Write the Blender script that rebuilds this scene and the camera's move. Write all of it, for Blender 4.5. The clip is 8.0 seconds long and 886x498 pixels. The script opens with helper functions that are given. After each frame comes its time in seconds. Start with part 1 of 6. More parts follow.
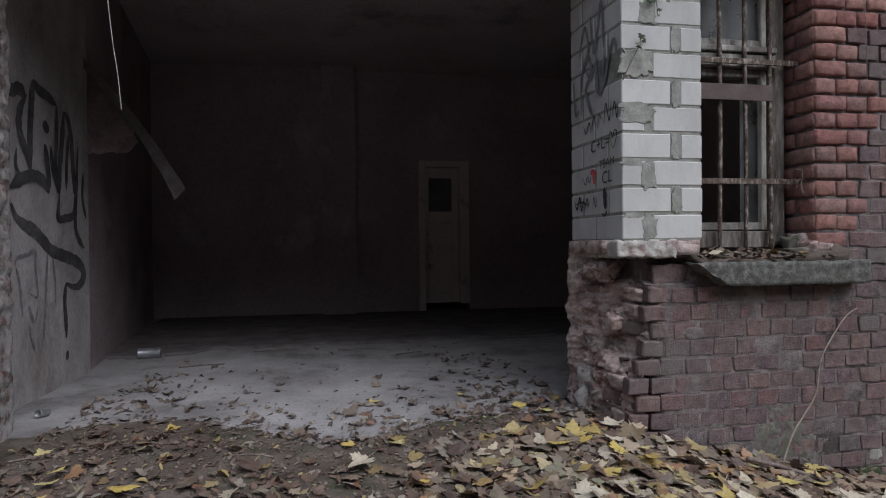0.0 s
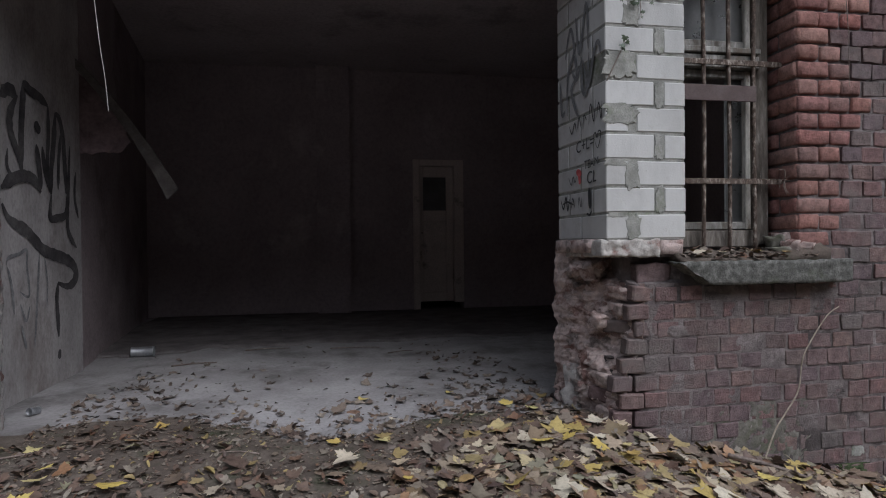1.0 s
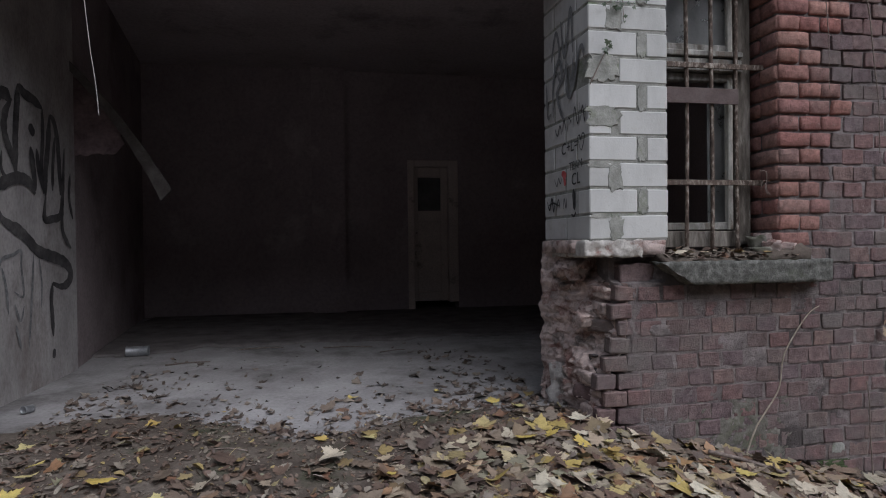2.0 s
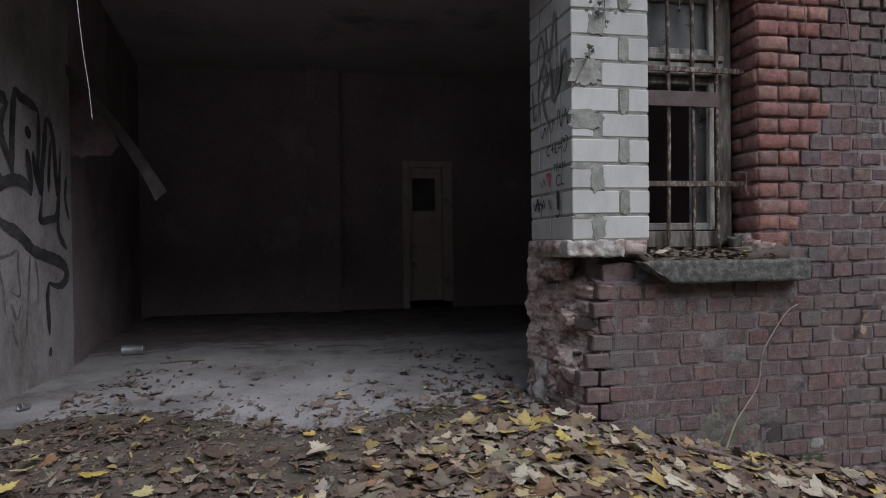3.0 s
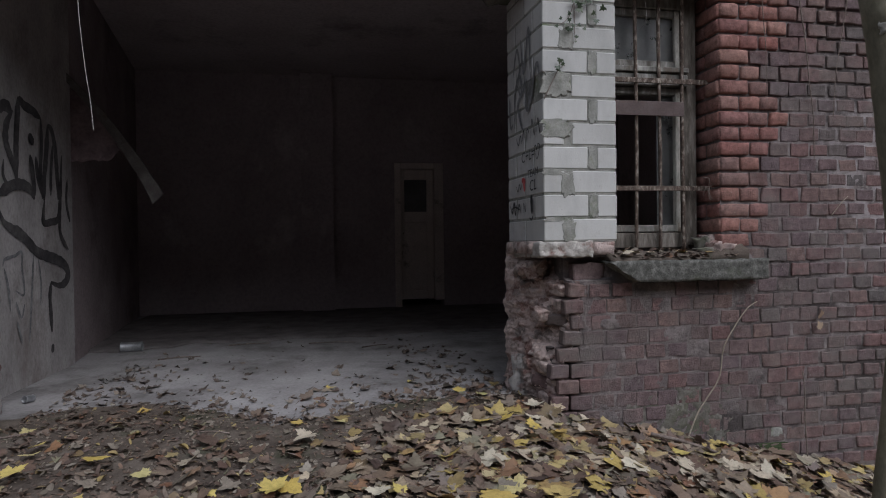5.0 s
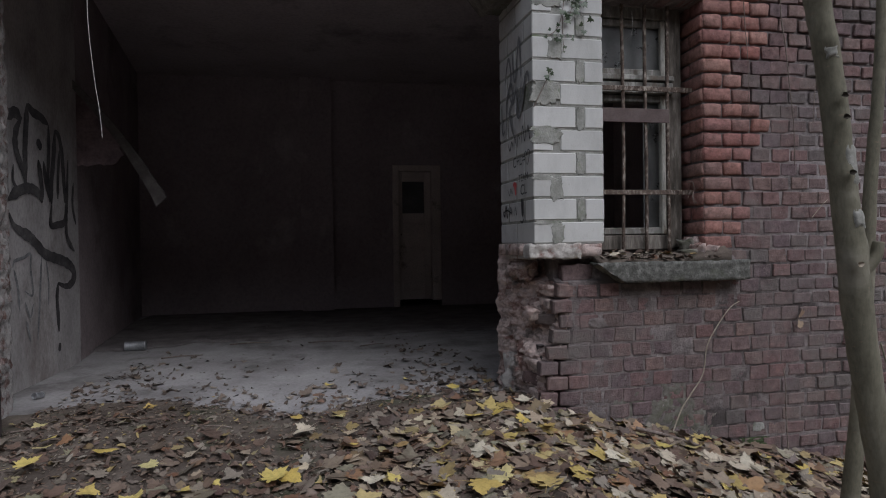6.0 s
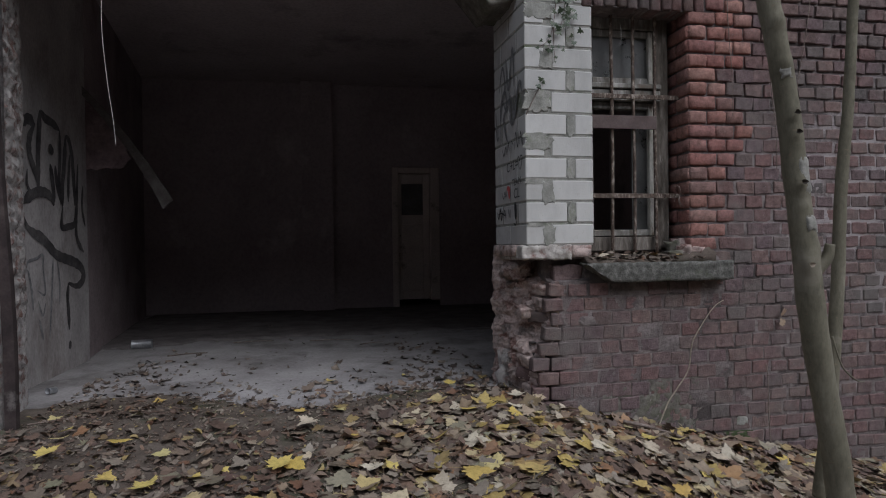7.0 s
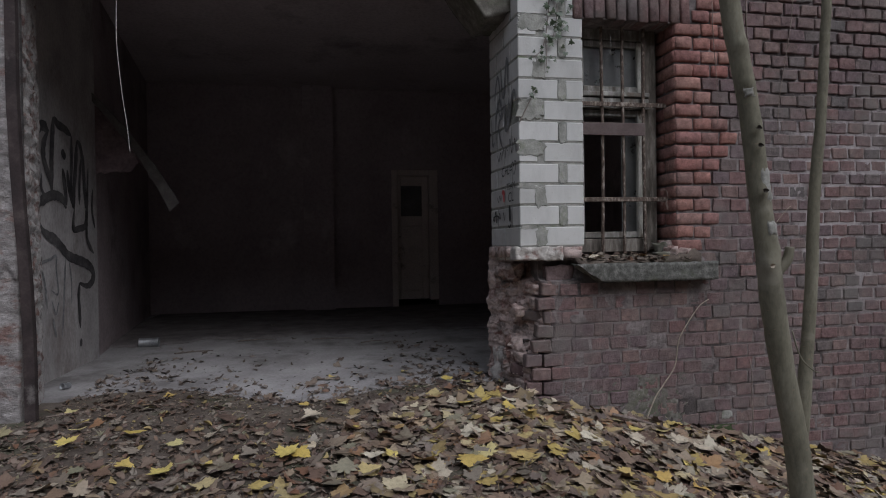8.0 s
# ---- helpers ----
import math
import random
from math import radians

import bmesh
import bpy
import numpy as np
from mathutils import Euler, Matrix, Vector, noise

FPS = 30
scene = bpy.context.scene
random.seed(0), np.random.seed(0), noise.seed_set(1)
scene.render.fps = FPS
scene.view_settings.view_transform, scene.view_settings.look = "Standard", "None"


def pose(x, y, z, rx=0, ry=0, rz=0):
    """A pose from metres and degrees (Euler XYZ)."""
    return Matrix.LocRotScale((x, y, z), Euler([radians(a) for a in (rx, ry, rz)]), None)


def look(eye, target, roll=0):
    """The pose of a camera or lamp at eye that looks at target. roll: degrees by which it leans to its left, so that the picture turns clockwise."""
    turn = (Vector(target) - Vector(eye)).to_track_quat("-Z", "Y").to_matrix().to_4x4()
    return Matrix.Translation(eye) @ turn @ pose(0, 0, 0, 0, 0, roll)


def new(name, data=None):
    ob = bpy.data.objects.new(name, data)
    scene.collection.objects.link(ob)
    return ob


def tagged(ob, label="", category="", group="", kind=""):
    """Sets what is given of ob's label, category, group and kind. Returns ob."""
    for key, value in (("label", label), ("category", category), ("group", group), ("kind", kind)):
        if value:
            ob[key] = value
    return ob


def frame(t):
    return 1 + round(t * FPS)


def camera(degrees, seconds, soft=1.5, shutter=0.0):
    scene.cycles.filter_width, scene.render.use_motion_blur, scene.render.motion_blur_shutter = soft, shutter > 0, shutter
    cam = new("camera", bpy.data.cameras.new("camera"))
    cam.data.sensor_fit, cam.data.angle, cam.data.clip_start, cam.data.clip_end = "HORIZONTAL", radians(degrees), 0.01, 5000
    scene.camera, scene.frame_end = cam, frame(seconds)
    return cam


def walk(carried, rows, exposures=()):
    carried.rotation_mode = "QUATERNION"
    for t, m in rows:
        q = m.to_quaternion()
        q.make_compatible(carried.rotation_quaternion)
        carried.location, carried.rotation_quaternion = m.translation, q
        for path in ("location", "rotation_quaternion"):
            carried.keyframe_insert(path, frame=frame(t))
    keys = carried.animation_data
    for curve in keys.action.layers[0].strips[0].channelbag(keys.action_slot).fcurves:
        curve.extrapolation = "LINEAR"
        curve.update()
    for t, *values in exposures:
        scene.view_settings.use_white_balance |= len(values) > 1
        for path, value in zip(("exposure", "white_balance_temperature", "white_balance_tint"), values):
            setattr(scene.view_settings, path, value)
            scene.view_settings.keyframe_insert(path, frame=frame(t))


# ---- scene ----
cam = camera(74.4, 8.0, soft=1.05)
PATH = [
    (0, (0.069, 0.061, 0.851), (0.42, 2.03, 0.836), -0.55),
    (0.5, (0.096, 0.044, 0.854), (0.447, 2.013, 0.836), -0.58),
    (1, (0.124, 0.021, 0.855), (0.478, 1.989, 0.835), -0.6),
    (1.5, (0.15, -0.006, 0.858), (0.505, 1.962, 0.837), -0.63),
    (3, (0.227, -0.115, 0.86), (0.585, 1.852, 0.838), -0.7),
    (3.5, (0.246, -0.16, 0.861), (0.606, 1.807, 0.838), -0.7),
    (4, (0.262, -0.209, 0.864), (0.624, 1.758, 0.84), -0.72),
    (4.5, (0.277, -0.259, 0.866), (0.64, 1.708, 0.841), -0.74),
    (6, (0.296, -0.446, 0.881), (0.661, 1.521, 0.857), -0.8),
    (6.5, (0.294, -0.512, 0.883), (0.659, 1.454, 0.859), -0.8),
    (7, (0.289, -0.594, 0.886), (0.654, 1.372, 0.864), -0.8),
    (7.5, (0.282, -0.671, 0.892), (0.647, 1.296, 0.87), -0.8),
    (8, (0.272, -0.751, 0.894), (0.639, 1.215, 0.873), -0.8),
]
walk(cam, [(t, look(eye, target, roll)) for t, eye, target, roll in PATH], [(0, 0.15, 5850, 12), (1.5, 0.09, 5850, 12), (4.5, -0.08, 5880, 12), (8, -0.21, 5900, 12)])

# ---- overcast daylight
SUN_ELEVATION, SUN_ROTATION = radians(49), radians(152)
world = bpy.data.worlds.new("overcast_sky")
world.use_nodes = True
scene.world = world
sky = world.node_tree.nodes.new("ShaderNodeTexSky")
sky.sky_type = 'NISHITA'
sky.sun_disc = False
sky.sun_elevation, sky.sun_rotation = SUN_ELEVATION, SUN_ROTATION
sky.air_density, sky.dust_density, sky.ozone_density = 1.6, 4.0, 0.6
back = world.node_tree.nodes["Background"]
grey = world.node_tree.nodes.new("ShaderNodeHueSaturation")
grey.inputs["Saturation"].default_value = 0.25
world.node_tree.links.new(sky.outputs[0], grey.inputs["Color"])
world.node_tree.links.new(grey.outputs[0], back.inputs["Color"])
back.inputs["Strength"].default_value = 0.125
sun = new("sun", bpy.data.lights.new("sun", 'SUN'))
sun.data.energy, sun.data.angle, sun.data.color = 1.05, radians(50), (1.0, 0.97, 0.93)
sun.matrix_world = look((1.4, -2.7, 3.5), (0, 0, 0))

# ---- node helpers and materials
def link(nt, a, b):
    nt.links.new(a, b)


def material(name, rough=0.85, metal=0.0, spec=0.3):
    m = bpy.data.materials.new(name)
    m.use_nodes = True
    b = m.node_tree.nodes["Principled BSDF"]
    b.inputs["Roughness"].default_value = rough
    b.inputs["Metallic"].default_value = metal
    b.inputs["Specular IOR Level"].default_value = spec
    return m, m.node_tree, b


def coords(nt):
    return nt.nodes.new("ShaderNodeNewGeometry").outputs["Position"]


def noise_of(nt, scale, detail=6.0, rough=0.6, stretch=(1, 1, 1), shift=(0, 0, 0)):
    mp = nt.nodes.new("ShaderNodeMapping")
    mp.inputs["Scale"].default_value = stretch
    mp.inputs["Location"].default_value = shift
    link(nt, coords(nt), mp.inputs["Vector"])
    n = nt.nodes.new("ShaderNodeTexNoise")
    n.inputs["Scale"].default_value = scale
    n.inputs["Detail"].default_value = detail
    n.inputs["Roughness"].default_value = rough
    link(nt, mp.outputs[0], n.inputs["Vector"])
    return n.outputs["Fac"]


def ramp(nt, fac, stops, smooth=False):
    r = nt.nodes.new("ShaderNodeValToRGB")
    if smooth:
        r.color_ramp.interpolation = 'EASE'
    e = r.color_ramp.elements
    while len(e) < len(stops):
        e.new(0.5)
    for el, (p, c) in zip(e, stops):
        el.position = p
        el.color = (c, c, c, 1) if isinstance(c, (int, float)) else (*c, 1)
    link(nt, fac, r.inputs["Fac"])
    return r.outputs["Color"]


def mix(nt, fac, a, b, mode='MIX'):
    n = nt.nodes.new("ShaderNodeMix")
    n.data_type, n.blend_type = 'RGBA', mode
    for socket, v in ((n.inputs[0], fac), (n.inputs[6], a), (n.inputs[7], b)):
        if isinstance(v, (int, float)):
            socket.default_value = v if socket == n.inputs[0] else (v, v, v, 1)
        elif isinstance(v, tuple):
            socket.default_value = (*v, 1)
        else:
            link(nt, v, socket)
    return n.outputs[2]


def bump(nt, b, height, strength, dist=0.01, base=None):
    n = nt.nodes.new("ShaderNodeBump")
    n.inputs["Strength"].default_value = strength
    n.inputs["Distance"].default_value = dist
    link(nt, height, n.inputs["Height"])
    if base is not None:
        link(nt, base, n.inputs["Normal"])
    link(nt, n.outputs[0], b.inputs["Normal"])
    return n.outputs[0]


def random_of(nt, island):
    if island:
        return nt.nodes.new("ShaderNodeNewGeometry").outputs["Random Per Island"]
    return nt.nodes.new("ShaderNodeObjectInfo").outputs["Random"]


def surface(name, dark, mid, light, scale=6.0, fine=60.0, rough=0.9, relief=0.4, dist=0.004, stain=None, stain_scale=1.5,
            stain_at=(0.5, 0.62), stretch=(1, 1, 1), spec=0.25, metal=0.0):
    """Colour over two scales of noise, with an optional stain colour in patches and fine relief."""
    m, nt, b = material(name, rough, metal, spec)
    big = ramp(nt, noise_of(nt, scale, 5, 0.6, stretch), [(0.3, dark), (0.5, mid), (0.7, light)])
    grain = ramp(nt, noise_of(nt, fine, 8, 0.7, stretch), [(0.25, 0.6), (0.5, 1.0), (0.8, 1.3)])
    col = mix(nt, 0.75, big, grain, 'MULTIPLY')
    if stain:
        mask = ramp(nt, noise_of(nt, stain_scale, 9, 0.68, stretch, (3.1, 7.7, 1.9)), [(stain_at[0], 0.0), (stain_at[1], 1.0)])
        col = mix(nt, mask, col, mix(nt, 0.6, stain, grain, 'MULTIPLY'))
    link(nt, col, b.inputs["Base Color"])
    h = mix(nt, 0.5, noise_of(nt, fine, 8, 0.7, stretch), noise_of(nt, scale * 3, 4, 0.6, stretch))
    bump(nt, b, h, relief, dist)
    return m


def brick_material(name, stops, island=False, grime=0.5, lichen=(0.16, 0.16, 0.14)):
    m, nt, b = material(name, 0.92, 0.0, 0.2)
    base = ramp(nt, random_of(nt, island), stops)
    mott = ramp(nt, noise_of(nt, 26, 8, 0.75), [(0.3, 0.42), (0.5, 1.0), (0.70, 1.6)])
    col = mix(nt, 0.9, base, mott, 'MULTIPLY')
    patch = ramp(nt, noise_of(nt, 2.3, 9, 0.7, (1, 1, 1.4), (5, 2, 8)), [(0.46, 0.0), (0.66, grime)])
    col = mix(nt, patch, col, lichen)
    pale = ramp(nt, noise_of(nt, 75, 6, 0.75, (1, 1, 1), (1, 4, 2)), [(0.60, 0.0), (0.70, 0.65)])
    col = mix(nt, pale, col, (0.38, 0.33, 0.31))
    pits = ramp(nt, noise_of(nt, 48, 5, 0.7, (1, 1, 1), (9, 1, 3)), [(0.27, 0.75), (0.36, 0.0)])
    col = mix(nt, pits, col, (0.035, 0.03, 0.028))
    link(nt, col, b.inputs["Base Color"])
    h = mix(nt, 0.5, noise_of(nt, 32, 8, 0.75), noise_of(nt, 110, 5, 0.7))
    bump(nt, b, h, 0.95, 0.014)
    return m


RED_STOPS = [(0.0, (0.300, 0.135, 0.117)), (0.3, (0.250, 0.130, 0.120)), (0.55, (0.325, 0.160, 0.133)), (0.8, (0.205, 0.128, 0.120)), (1.0, (0.350, 0.195, 0.163))]
WORN_STOPS = [(0.0, (0.170, 0.124, 0.122)), (0.25, (0.193, 0.119, 0.114)), (0.5, (0.150, 0.114, 0.120)), (0.75, (0.210, 0.144, 0.131)), (0.9, (0.130, 0.118, 0.116)), (1.0, (0.186, 0.118, 0.110))]
BRICK_RED = brick_material("red_clinker_brick", RED_STOPS, False, 0.25)
BRICK_WORN = brick_material("weathered_brick", WORN_STOPS, False, 0.8, (0.17, 0.155, 0.145))
BRICK_WORN_JOINED = brick_material("weathered_brick_field", WORN_STOPS, True, 0.8, (0.17, 0.155, 0.145))


def mortar_material():
    m, nt, b = material("lime_mortar", 0.95, 0.0, 0.15)
    col = ramp(nt, noise_of(nt, 9, 8, 0.7), [(0.3, (0.10, 0.085, 0.084)), (0.47, (0.19, 0.163, 0.16)), (0.66, (0.31, 0.273, 0.268))])
    # salt bloom in one stretch of the wall
    far = nt.nodes.new("ShaderNodeVectorMath")
    far.operation = 'DISTANCE'
    link(nt, coords(nt), far.inputs[0])
    far.inputs[1].default_value = (3.72, 2.57, 1.2)
    near = ramp(nt, far.outputs["Value"], [(0.35, 1.0), (1.0, 0.0)])
    bloom = ramp(nt, noise_of(nt, 6, 7, 0.7, (1, 1, 1), (2.2, 0, 6.1)), [(0.38, 0.0), (0.52, 0.9)])
    col = mix(nt, mix(nt, 1.0, near, bloom, 'MULTIPLY'), col, (0.44, 0.40, 0.405))
    lime = ramp(nt, noise_of(nt, 16, 5, 0.6, (1, 1, 1), (1, 1, 1)), [(0.60, 0.0), (0.68, 0.5)])
    col = mix(nt, lime, col, (0.40, 0.36, 0.345))
    soot = ramp(nt, noise_of(nt, 3.0, 8, 0.7, (1, 1, 1), (7, 3, 1)), [(0.40, 0.8), (0.50, 0.0)])
    col = mix(nt, soot, col, (0.06, 0.052, 0.05))
    link(nt, col, b.inputs["Base Color"])
    bump(nt, b, mix(nt, 0.5, noise_of(nt, 55, 8, 0.75), noise_of(nt, 200, 4, 0.7)), 0.9, 0.016)
    return m


MORTAR = mortar_material()


def rubble_material(name, pale):
    m, nt, b = material(name, 0.95, 0.0, 0.15)
    v = nt.nodes.new("ShaderNodeTexVoronoi")
    v.inputs["Scale"].default_value = 17.0
    mp = nt.nodes.new("ShaderNodeMapping")
    mp.inputs["Scale"].default_value = (1.0, 1.0, 1.5)
    link(nt, coords(nt), mp.inputs["Vector"])
    link(nt, mp.outputs[0], v.inputs["Vector"])
    sep = nt.nodes.new("ShaderNodeSeparateColor")
    link(nt, v.outputs["Color"], sep.inputs[0])
    col = ramp(nt, sep.outputs[0], [(0.0, (0.21, 0.12, 0.105)), (0.3, (0.24, 0.16, 0.14)), (0.5, pale), (0.75, (0.17, 0.145, 0.135)), (1.0, pale)])
    mott = ramp(nt, noise_of(nt, 30, 8, 0.75), [(0.28, 0.35), (0.5, 1.0), (0.75, 1.4)])
    col = mix(nt, 0.85, col, mott, 'MULTIPLY')
    dust = ramp(nt, noise_of(nt, 9, 8, 0.75), [(0.42, 0.0), (0.58, 0.85)])
    col = mix(nt, dust, col, mix(nt, 0.6, pale, mott, 'MULTIPLY'))
    link(nt, col, b.inputs["Base Color"])
    bump(nt, b, mix(nt, 0.5, noise_of(nt, 35, 9, 0.75), noise_of(nt, 120, 5, 0.7)), 0.9, 0.015)
    return m


RUBBLE = rubble_material("broken_masonry", (0.60, 0.485, 0.45))
RUBBLE_PALE = rubble_material("crumbling_plaster_masonry", (0.50, 0.475, 0.46))


def white_brick_material(name, TONES, grime):
    m, nt, b = material(name, 0.8, 0.0, 0.25)
    tone = ramp(nt, random_of(nt, False), TONES)
    veil = ramp(nt, noise_of(nt, 5, 8, 0.65, (1, 1, 0.4)), [(0.35, 0.78), (0.55, 1.0)])
    col = mix(nt, 0.8, tone, veil, 'MULTIPLY')
    dirt = ramp(nt, noise_of(nt, 26, 8, 0.75), [(0.58 - 0.12 * grime, 0.0), (0.74, 0.4 + 0.3 * grime)])
    col = mix(nt, dirt, col, (0.36, 0.34, 0.31))
    specks = ramp(nt, noise_of(nt, 120, 4, 0.6), [(0.7, 0.0), (0.76, 0.7)])
    col = mix(nt, specks, col, (0.16, 0.15, 0.14))
    link(nt, col, b.inputs["Base Color"])
    bump(nt, b, noise_of(nt, 90, 8, 0.7), 0.35, 0.003)
    return m


WHITE_BRICK = white_brick_material("white_sand_lime_brick", [(0.0, (0.50, 0.495, 0.48)), (0.5, (0.59, 0.585, 0.57)), (1.0, (0.545, 0.54, 0.528))], 0.12)
GRIMY_BRICK = white_brick_material("grimy_white_brick", [(0.0, (0.49, 0.48, 0.475)), (0.5, (0.56, 0.55, 0.545)), (1.0, (0.52, 0.515, 0.51))], 0.8)
GREY_MORTAR = surface("grey_cement_mortar", (0.20, 0.20, 0.18), (0.30, 0.30, 0.275), (0.40, 0.39, 0.36), 14, 120, 0.95, 0.7, 0.006, (0.16, 0.19, 0.12), 7, (0.55, 0.7))
MOSSY_RENDER = surface("mossy_cement_render", (0.11, 0.10, 0.088), (0.165, 0.155, 0.135), (0.25, 0.235, 0.21), 20, 100, 0.95, 0.8, 0.008, (0.115, 0.12, 0.08), 6, (0.5, 0.68))
CAP_STONE = surface("chipped_whitewashed_stone", (0.30, 0.27, 0.25), (0.46, 0.43, 0.40), (0.60, 0.57, 0.54), 16, 90, 0.92, 0.8, 0.01, (0.24, 0.13, 0.11), 9, (0.56, 0.66))
SILL_STONE = surface("mossy_concrete", (0.063, 0.062, 0.056), (0.115, 0.114, 0.104), (0.210, 0.205, 0.192), 30, 120, 0.95, 0.8, 0.008, (0.091, 0.100, 0.069), 6, (0.55, 0.72))
FLOOR_MAT = surface("dusty_concrete_floor", (0.225, 0.213, 0.213), (0.295, 0.282, 0.282), (0.37, 0.355, 0.355), 2.2, 45, 0.9, 0.45, 0.005, (0.15, 0.14, 0.137), 2.0, (0.50, 0.66))
DIRT = surface("damp_leafy_soil", (0.064, 0.050, 0.041), (0.108, 0.087, 0.072), (0.165, 0.139, 0.117), 5, 80, 0.95, 0.9, 0.012, (0.06, 0.066, 0.04), 3.5, (0.55, 0.68))
CHARRED = surface("smoke_blackened_board", (0.15, 0.11, 0.115), (0.22, 0.165, 0.17), (0.29, 0.225, 0.23), 5, 40, 0.95, 0.6, 0.008)
SIDE_PLASTER = surface("reddish_side_plaster", (0.26, 0.215, 0.22), (0.33, 0.275, 0.28), (0.39, 0.33, 0.335), 2.2, 40, 0.95, 0.5, 0.008, (0.22, 0.18, 0.185), 1.6, (0.52, 0.66))
# rubble dust whose dark tone also holds the light lost deep in the hall
DIRT_AND_SHADE = surface("rubble_dust_and_shade", (0.09, 0.08, 0.078), (0.15, 0.135, 0.132), (0.21, 0.19, 0.187), 4, 60, 0.95, 0.8, 0.01)
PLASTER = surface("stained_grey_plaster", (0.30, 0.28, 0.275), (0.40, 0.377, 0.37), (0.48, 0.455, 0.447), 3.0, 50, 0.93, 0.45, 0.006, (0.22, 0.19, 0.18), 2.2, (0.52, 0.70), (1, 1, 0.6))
DARK_PLASTER = surface("sooty_plaster", (0.37, 0.315, 0.33), (0.43, 0.37, 0.385), (0.48, 0.415, 0.43), 1.4, 30, 0.95, 0.5, 0.008, (0.60, 0.55, 0.55), 1.2, (0.58, 0.70))
CEILING_MAT = surface("smoked_ceiling_limewash", (0.46, 0.40, 0.405), (0.52, 0.46, 0.465), (0.57, 0.51, 0.515), 1.6, 30, 0.95, 0.5, 0.008, (0.28, 0.24, 0.24), 1.1, (0.55, 0.7))
BLACK_PAINT = surface("black_spray_paint", (0.041, 0.038, 0.041), (0.081, 0.076, 0.078), (0.149, 0.140, 0.140), 9, 90, 0.7, 0.3, 0.002)
PLASTER_FRONT = surface("scraped_grey_plaster", (0.17, 0.155, 0.15), (0.27, 0.25, 0.245), (0.38, 0.36, 0.35), 14, 60, 0.95, 0.9, 0.014, (0.19, 0.125, 0.11), 6, (0.54, 0.64), (1, 1, 1.8))
GREY_PAINT = surface("faded_grey_spray_paint", (0.15, 0.15, 0.155), (0.21, 0.21, 0.215), (0.30, 0.30, 0.305), 25, 90, 0.8, 0.2, 0.002)
RED_PAINT = surface("red_marker_paint", (0.5, 0.10, 0.10), (0.6, 0.14, 0.14), (0.66, 0.2, 0.2), 30, 90, 0.8, 0.2, 0.002)
MARKER = surface("black_marker_ink", (0.03, 0.03, 0.033), (0.05, 0.05, 0.052), (0.09, 0.09, 0.09), 30, 120, 0.75, 0.2, 0.001)
RUST = surface("rusty_bar_steel", (0.05, 0.038, 0.032), (0.13, 0.095, 0.075), (0.46, 0.41, 0.36), 60, 160, 0.8, 0.8, 0.004, (0.06, 0.042, 0.034), 34, (0.5, 0.62), (1, 1, 0.45), 0.4, 0.2)
BROWN_STEEL = surface("brown_painted_steel", (0.085, 0.062, 0.06), (0.115, 0.085, 0.082), (0.14, 0.11, 0.105), 9, 90, 0.7, 0.3, 0.003, (0.07, 0.04, 0.03), 8, (0.6, 0.7))
CHANNEL_STEEL = surface("rusted_channel_steel", (0.026, 0.021, 0.021), (0.045, 0.034, 0.034), (0.085, 0.068, 0.065), 7, 80, 0.85, 0.6, 0.004, (0.14, 0.125, 0.12), 7, (0.6, 0.7))
OLD_WOOD = surface("peeling_painted_wood", (0.108, 0.103, 0.092), (0.216, 0.209, 0.193), (0.459, 0.446, 0.419), 22, 140, 0.85, 0.7, 0.004, (0.135, 0.115, 0.095), 12, (0.5, 0.62), (1, 1, 0.25))
PALE_WOOD = surface("flaking_white_painted_wood", (0.30, 0.285, 0.25), (0.46, 0.445, 0.40), (0.60, 0.585, 0.54), 30, 140, 0.85, 0.8, 0.004, (0.17, 0.14, 0.11), 16, (0.55, 0.66), (1, 1, 0.3))
BARE_WOOD = surface("weathered_bare_wood", (0.065, 0.056, 0.047), (0.130, 0.114, 0.098), (0.260, 0.234, 0.208), 30, 150, 0.9, 0.9, 0.006, (0.338, 0.312, 0.286), 26, (0.6, 0.7), (1, 1, 0.2))
DOOR_PAINT = surface("dirty_cream_paint", (0.68, 0.60, 0.56), (0.78, 0.70, 0.65), (0.82, 0.74, 0.69), 4, 60, 0.7, 0.2, 0.003, (0.27, 0.23, 0.19), 3, (0.58, 0.7))
PLANK_MAT = surface("splintered_grey_board", (0.090, 0.083, 0.075), (0.143, 0.131, 0.124), (0.210, 0.195, 0.188), 12, 90, 0.9, 0.6, 0.005)
TIN = surface("dull_tin", (0.28, 0.29, 0.30), (0.40, 0.41, 0.43), (0.5, 0.5, 0.52), 14, 90, 0.45, 0.2, 0.002, (0.2, 0.17, 0.15), 20, (0.6, 0.7), spec=0.5, metal=0.7)
TWIG = surface("dry_pale_twig", (0.25, 0.21, 0.16), (0.36, 0.31, 0.25), (0.46, 0.40, 0.33), 40, 160, 0.85, 0.4, 0.002)
PALE_BARK = surface("pale_lichen_bark", (0.20, 0.195, 0.175), (0.29, 0.285, 0.26), (0.37, 0.36, 0.335), 30, 140, 0.92, 0.6, 0.004)
DARK_KNOT = surface("dark_knot_wood", (0.03, 0.025, 0.02), (0.05, 0.042, 0.034), (0.09, 0.075, 0.06), 60, 160, 0.95, 0.6, 0.003)
VINE = surface("dead_vine_stem", (0.13, 0.10, 0.085), (0.20, 0.16, 0.14), (0.30, 0.25, 0.22), 40, 160, 0.9, 0.4, 0.002)
